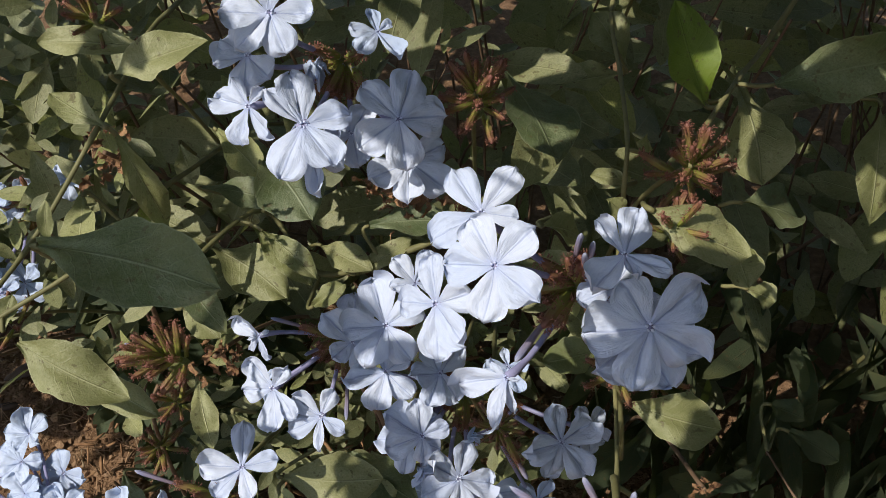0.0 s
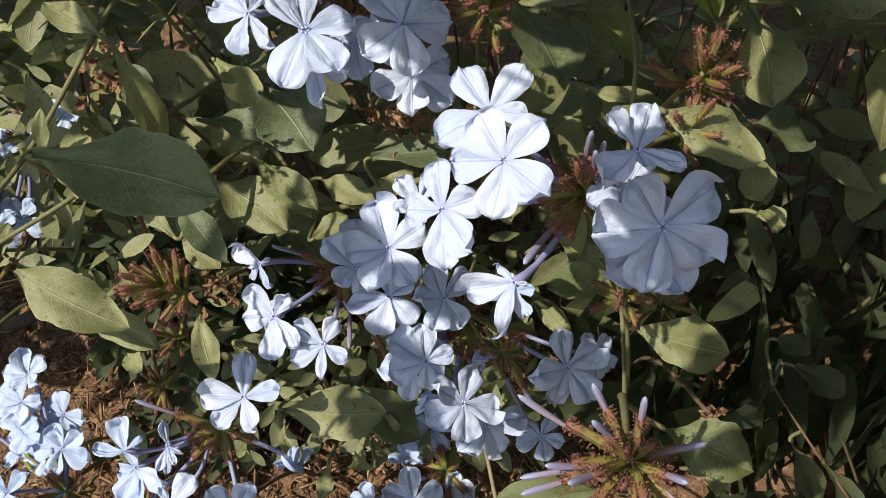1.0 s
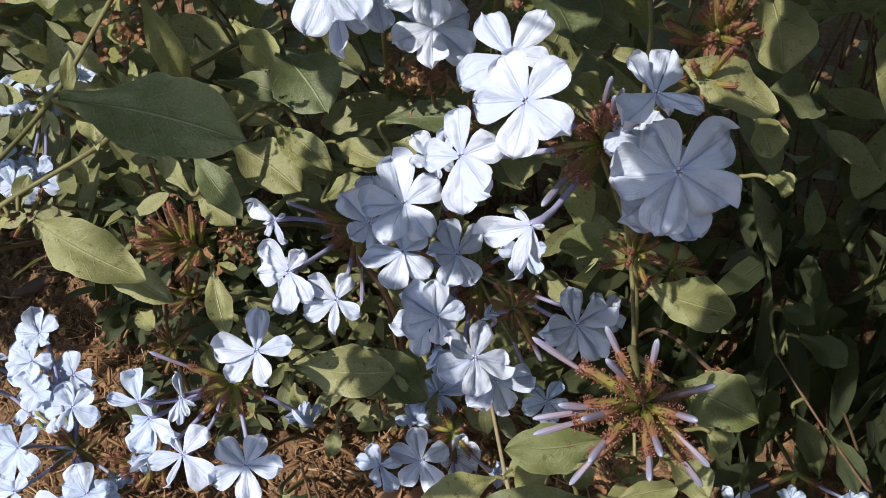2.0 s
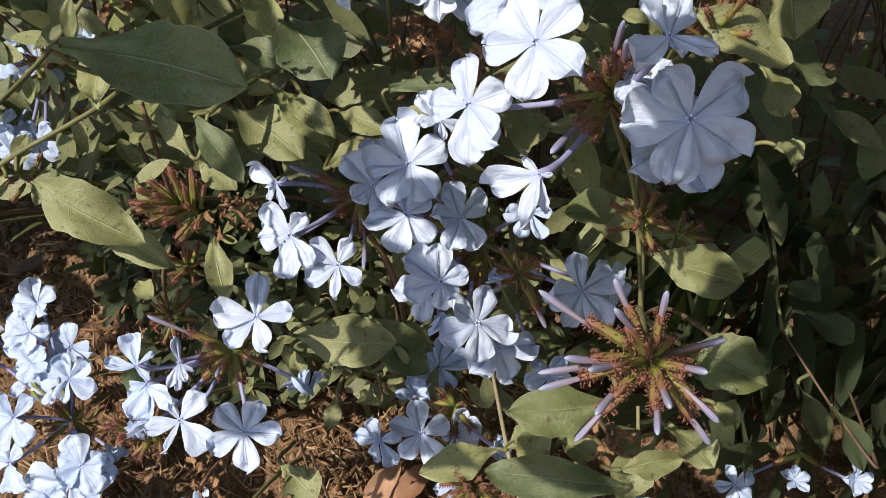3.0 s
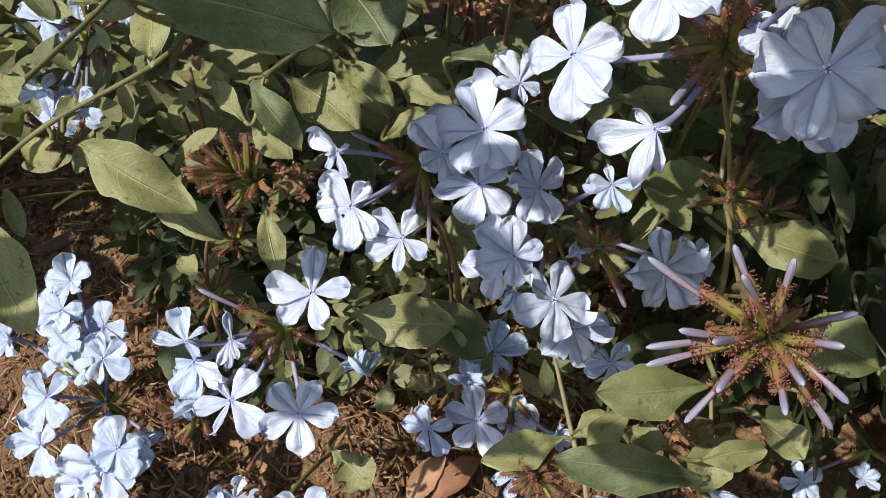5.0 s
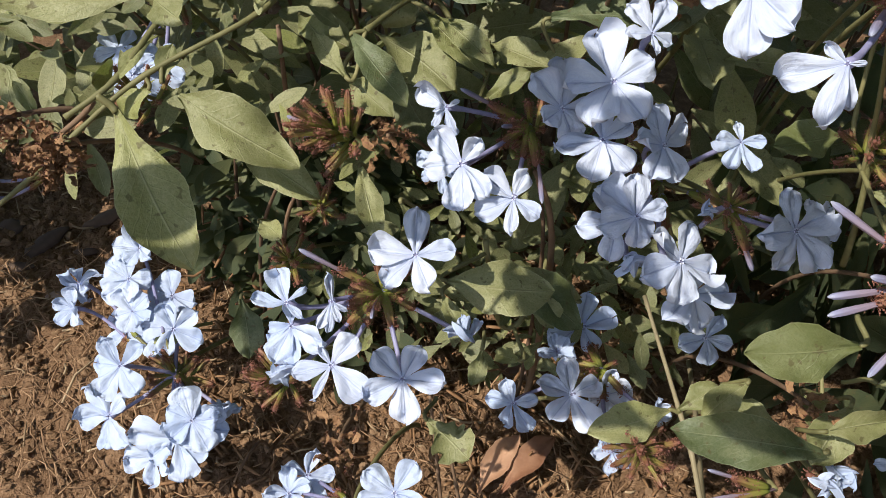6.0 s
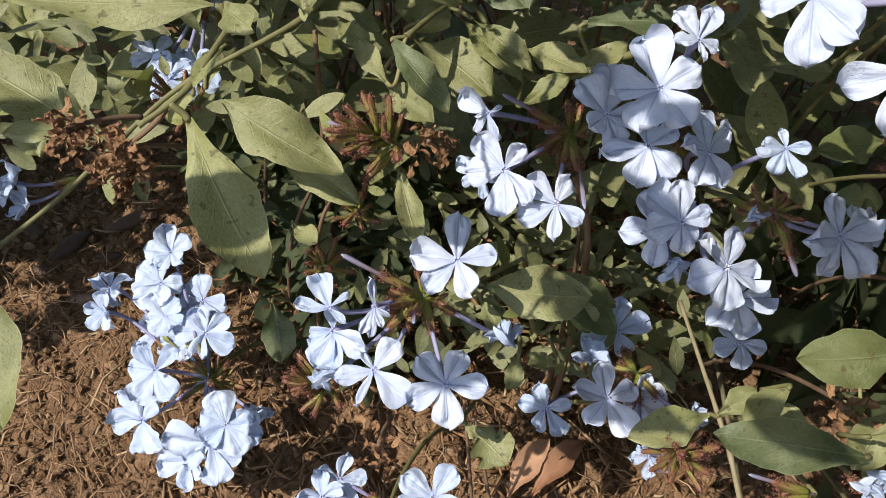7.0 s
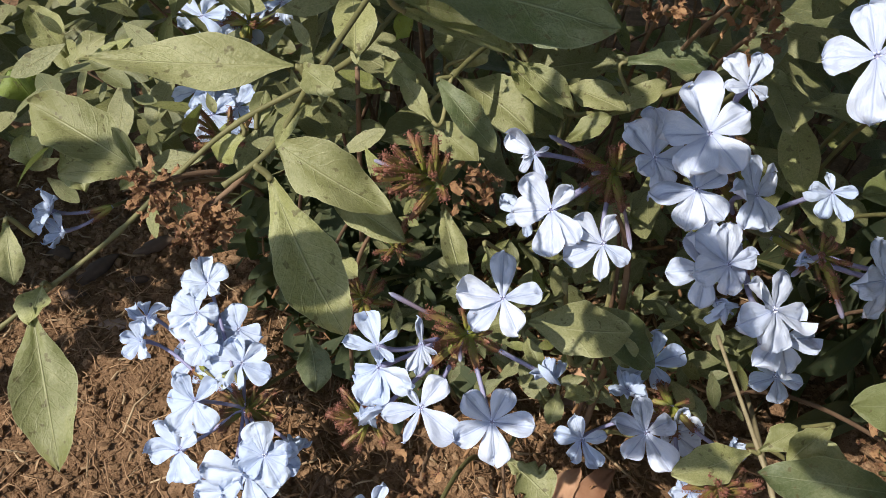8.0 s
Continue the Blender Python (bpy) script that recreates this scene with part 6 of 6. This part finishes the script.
spent_u = empty("spent_head", (0.0025, 0.2178, 0.1989), "withered flower head of dry brown sepals", "seed head", "spent heads of the bush")
stalk(spent_u, (0.0300, 0.3600, 0.0000), 0.0007, WOOD)
spent_head(spent_u, 16, 0.0110, (-0.01, -0.76, 0.65), 1.00, True, 51)
spent_v = empty("spent_head", (0.0076, 0.1404, 0.0865), "spent flower head of red-haired green sepals", "seed head", "spent heads of the bush")
stalk(spent_v, (-0.0200, 0.2200, 0.0000), 0.0007)
spent_head(spent_v, 12, 0.0120, (-0.11, -0.60, 0.79), 1.00, False, 52)
spent_w = empty("spent_head", (-0.1610, 0.1769, 0.1603), "withered flower head of dry brown sepals", "seed head", "spent heads of the bush")
stalk(spent_w, (-0.1600, 0.3300, 0.0000), 0.0007, WOOD)
spent_head(spent_w, 9, 0.0080, (-0.12, -0.60, 0.79), 1.00, True, 53)

# unseen upper leaves added to fleck the bush with sun and shade, open above the sunlit flowers
def lets_sun_through(p, rng):
    for place, r in sunny_blooms:
        q = p + Vector((0.008, 0, 0)) - place
        if (q - to_sun * q.dot(to_sun)).length < r + 0.019:
            return False
    return True


build_foliage("bush_canopy", 44, 51, ((-0.27, -0.09), (0.075, 0.215), (0.375, 0.41)), lets_sun_through,
              "unseen upper leaves added to fleck the bush with sun and shade", (0.026, 0.044))
build_foliage("bush_brow", 22, 54, ((-0.090, -0.048), (0.100, 0.155), (0.375, 0.40)), lets_sun_through,
              "unseen upper leaves added to darken the bush's inside", (0.026, 0.044))
build_foliage("bush_eaves", 26, 52, ((-0.45, -0.33), (0.03, 0.11), (0.375, 0.41)), lets_sun_through,
              "unseen upper leaves added to shade the bush's thin end", (0.026, 0.044))

# litter and stems on the ground
chip((-0.2645, 0.3017, 0.0000), (-0.2516, 0.3251, 0.0000), 0.0110, BARK, "dark brown piece of bark on shaded soil")
chip((-0.2403, 0.3217, 0.0000), (-0.2223, 0.3398, 0.0000), 0.0100, BARK, "dark brown piece of bark on shaded soil")
chip((-0.2886, 0.3192, 0.0000), (-0.2745, 0.3275, 0.0000), 0.0120, BARK, "dark flat piece of bark on shaded soil")
chip((-0.2721, 0.2926, 0.0000), (-0.2581, 0.2960, 0.0000), 0.0070, BARK, "small dark bark chip on soil")
chip((-0.2400, 0.3041, 0.0000), (-0.2288, 0.3086, 0.0000), 0.0060, BARK, "small dark bark chip on soil")
chip((-0.0276, 0.2468, 0.0000), (-0.0073, 0.2434, 0.0000), 0.0100, STONE, "tan lump of dry soil in broken shade")
chip((-0.0167, 0.2622, 0.0000), (0.0038, 0.2535, 0.0000), 0.0100, STONE, "tan lump of dry soil in broken shade")
chip((-0.2439, 0.2760, 0.0000), (-0.2290, 0.2758, 0.0000), 0.0080, STONE, "reddish-brown rounded stone on soil")
chip((-0.2410, 0.3248, 0.0000), (-0.2185, 0.3409, 0.0000), 0.0080, BARK, "brown strip of bark beside the bush")
dry_stem([(-0.0572, 0.1755, 0.0640), (-0.0493, 0.1647, 0.0065), (-0.0493, 0.1660, -0.0030)], 0.0007)
dry_stem([(-0.0530, 0.1718, 0.0598), (-0.0420, 0.1657, 0.0077), (-0.0420, 0.1672, -0.0030)], 0.0007)
dry_stem([(-0.1142, 0.2428, 0.1651), (-0.1148, 0.2581, 0.0757), (-0.1148, 0.2732, -0.0030)], 0.0011)
dry_stem([(-0.1216, 0.2499, 0.1426), (-0.1114, 0.2596, 0.0621), (-0.1114, 0.2720, -0.0030)], 0.0008)
dry_stem([(-0.0300, 0.1950, 0.1478), (-0.0165, 0.1979, 0.1210), (-0.0165, 0.2221, -0.0030)], 0.0011)
dry_stem([(-0.0289, 0.1982, 0.1438), (-0.0197, 0.2029, 0.1115), (-0.0197, 0.2252, -0.0030)], 0.0007)
dry_stem([(-0.1354, 0.2526, 0.1150), (-0.1460, 0.2738, 0.0628), (-0.1460, 0.2863, -0.0030)], 0.0009)
dry_stem([(-0.1376, 0.1912, 0.0437), (-0.1586, 0.1852, 0.0136), (-0.1586, 0.1880, -0.0030)], 0.0006)
dry_stem([(-0.1287, 0.1685, 0.0148), (-0.1209, 0.1890, 0.0231), (-0.1209, 0.1936, -0.0030)], 0.0006)
dry_stem([(-0.1043, 0.2132, 0.1230), (-0.1165, 0.2177, 0.0980), (-0.1165, 0.2373, -0.0030)], 0.0008)
dry_stem([(-0.1148, 0.2316, 0.1118), (-0.1331, 0.2453, 0.0667), (-0.1331, 0.2587, -0.0030)], 0.0008)
dead_leaf((-0.0362, 0.1753, 0.0040), (-0.0203, 0.1963, 0.0160), 0.0100, 0.5)
dead_leaf((-0.0276, 0.1746, 0.0060), (-0.0055, 0.1995, 0.0120), 0.0100, 0.35)
dead_leaf((-0.0177, 0.2559, 0.0060), (-0.0085, 0.2413, 0.0080), 0.0140, 0.3)
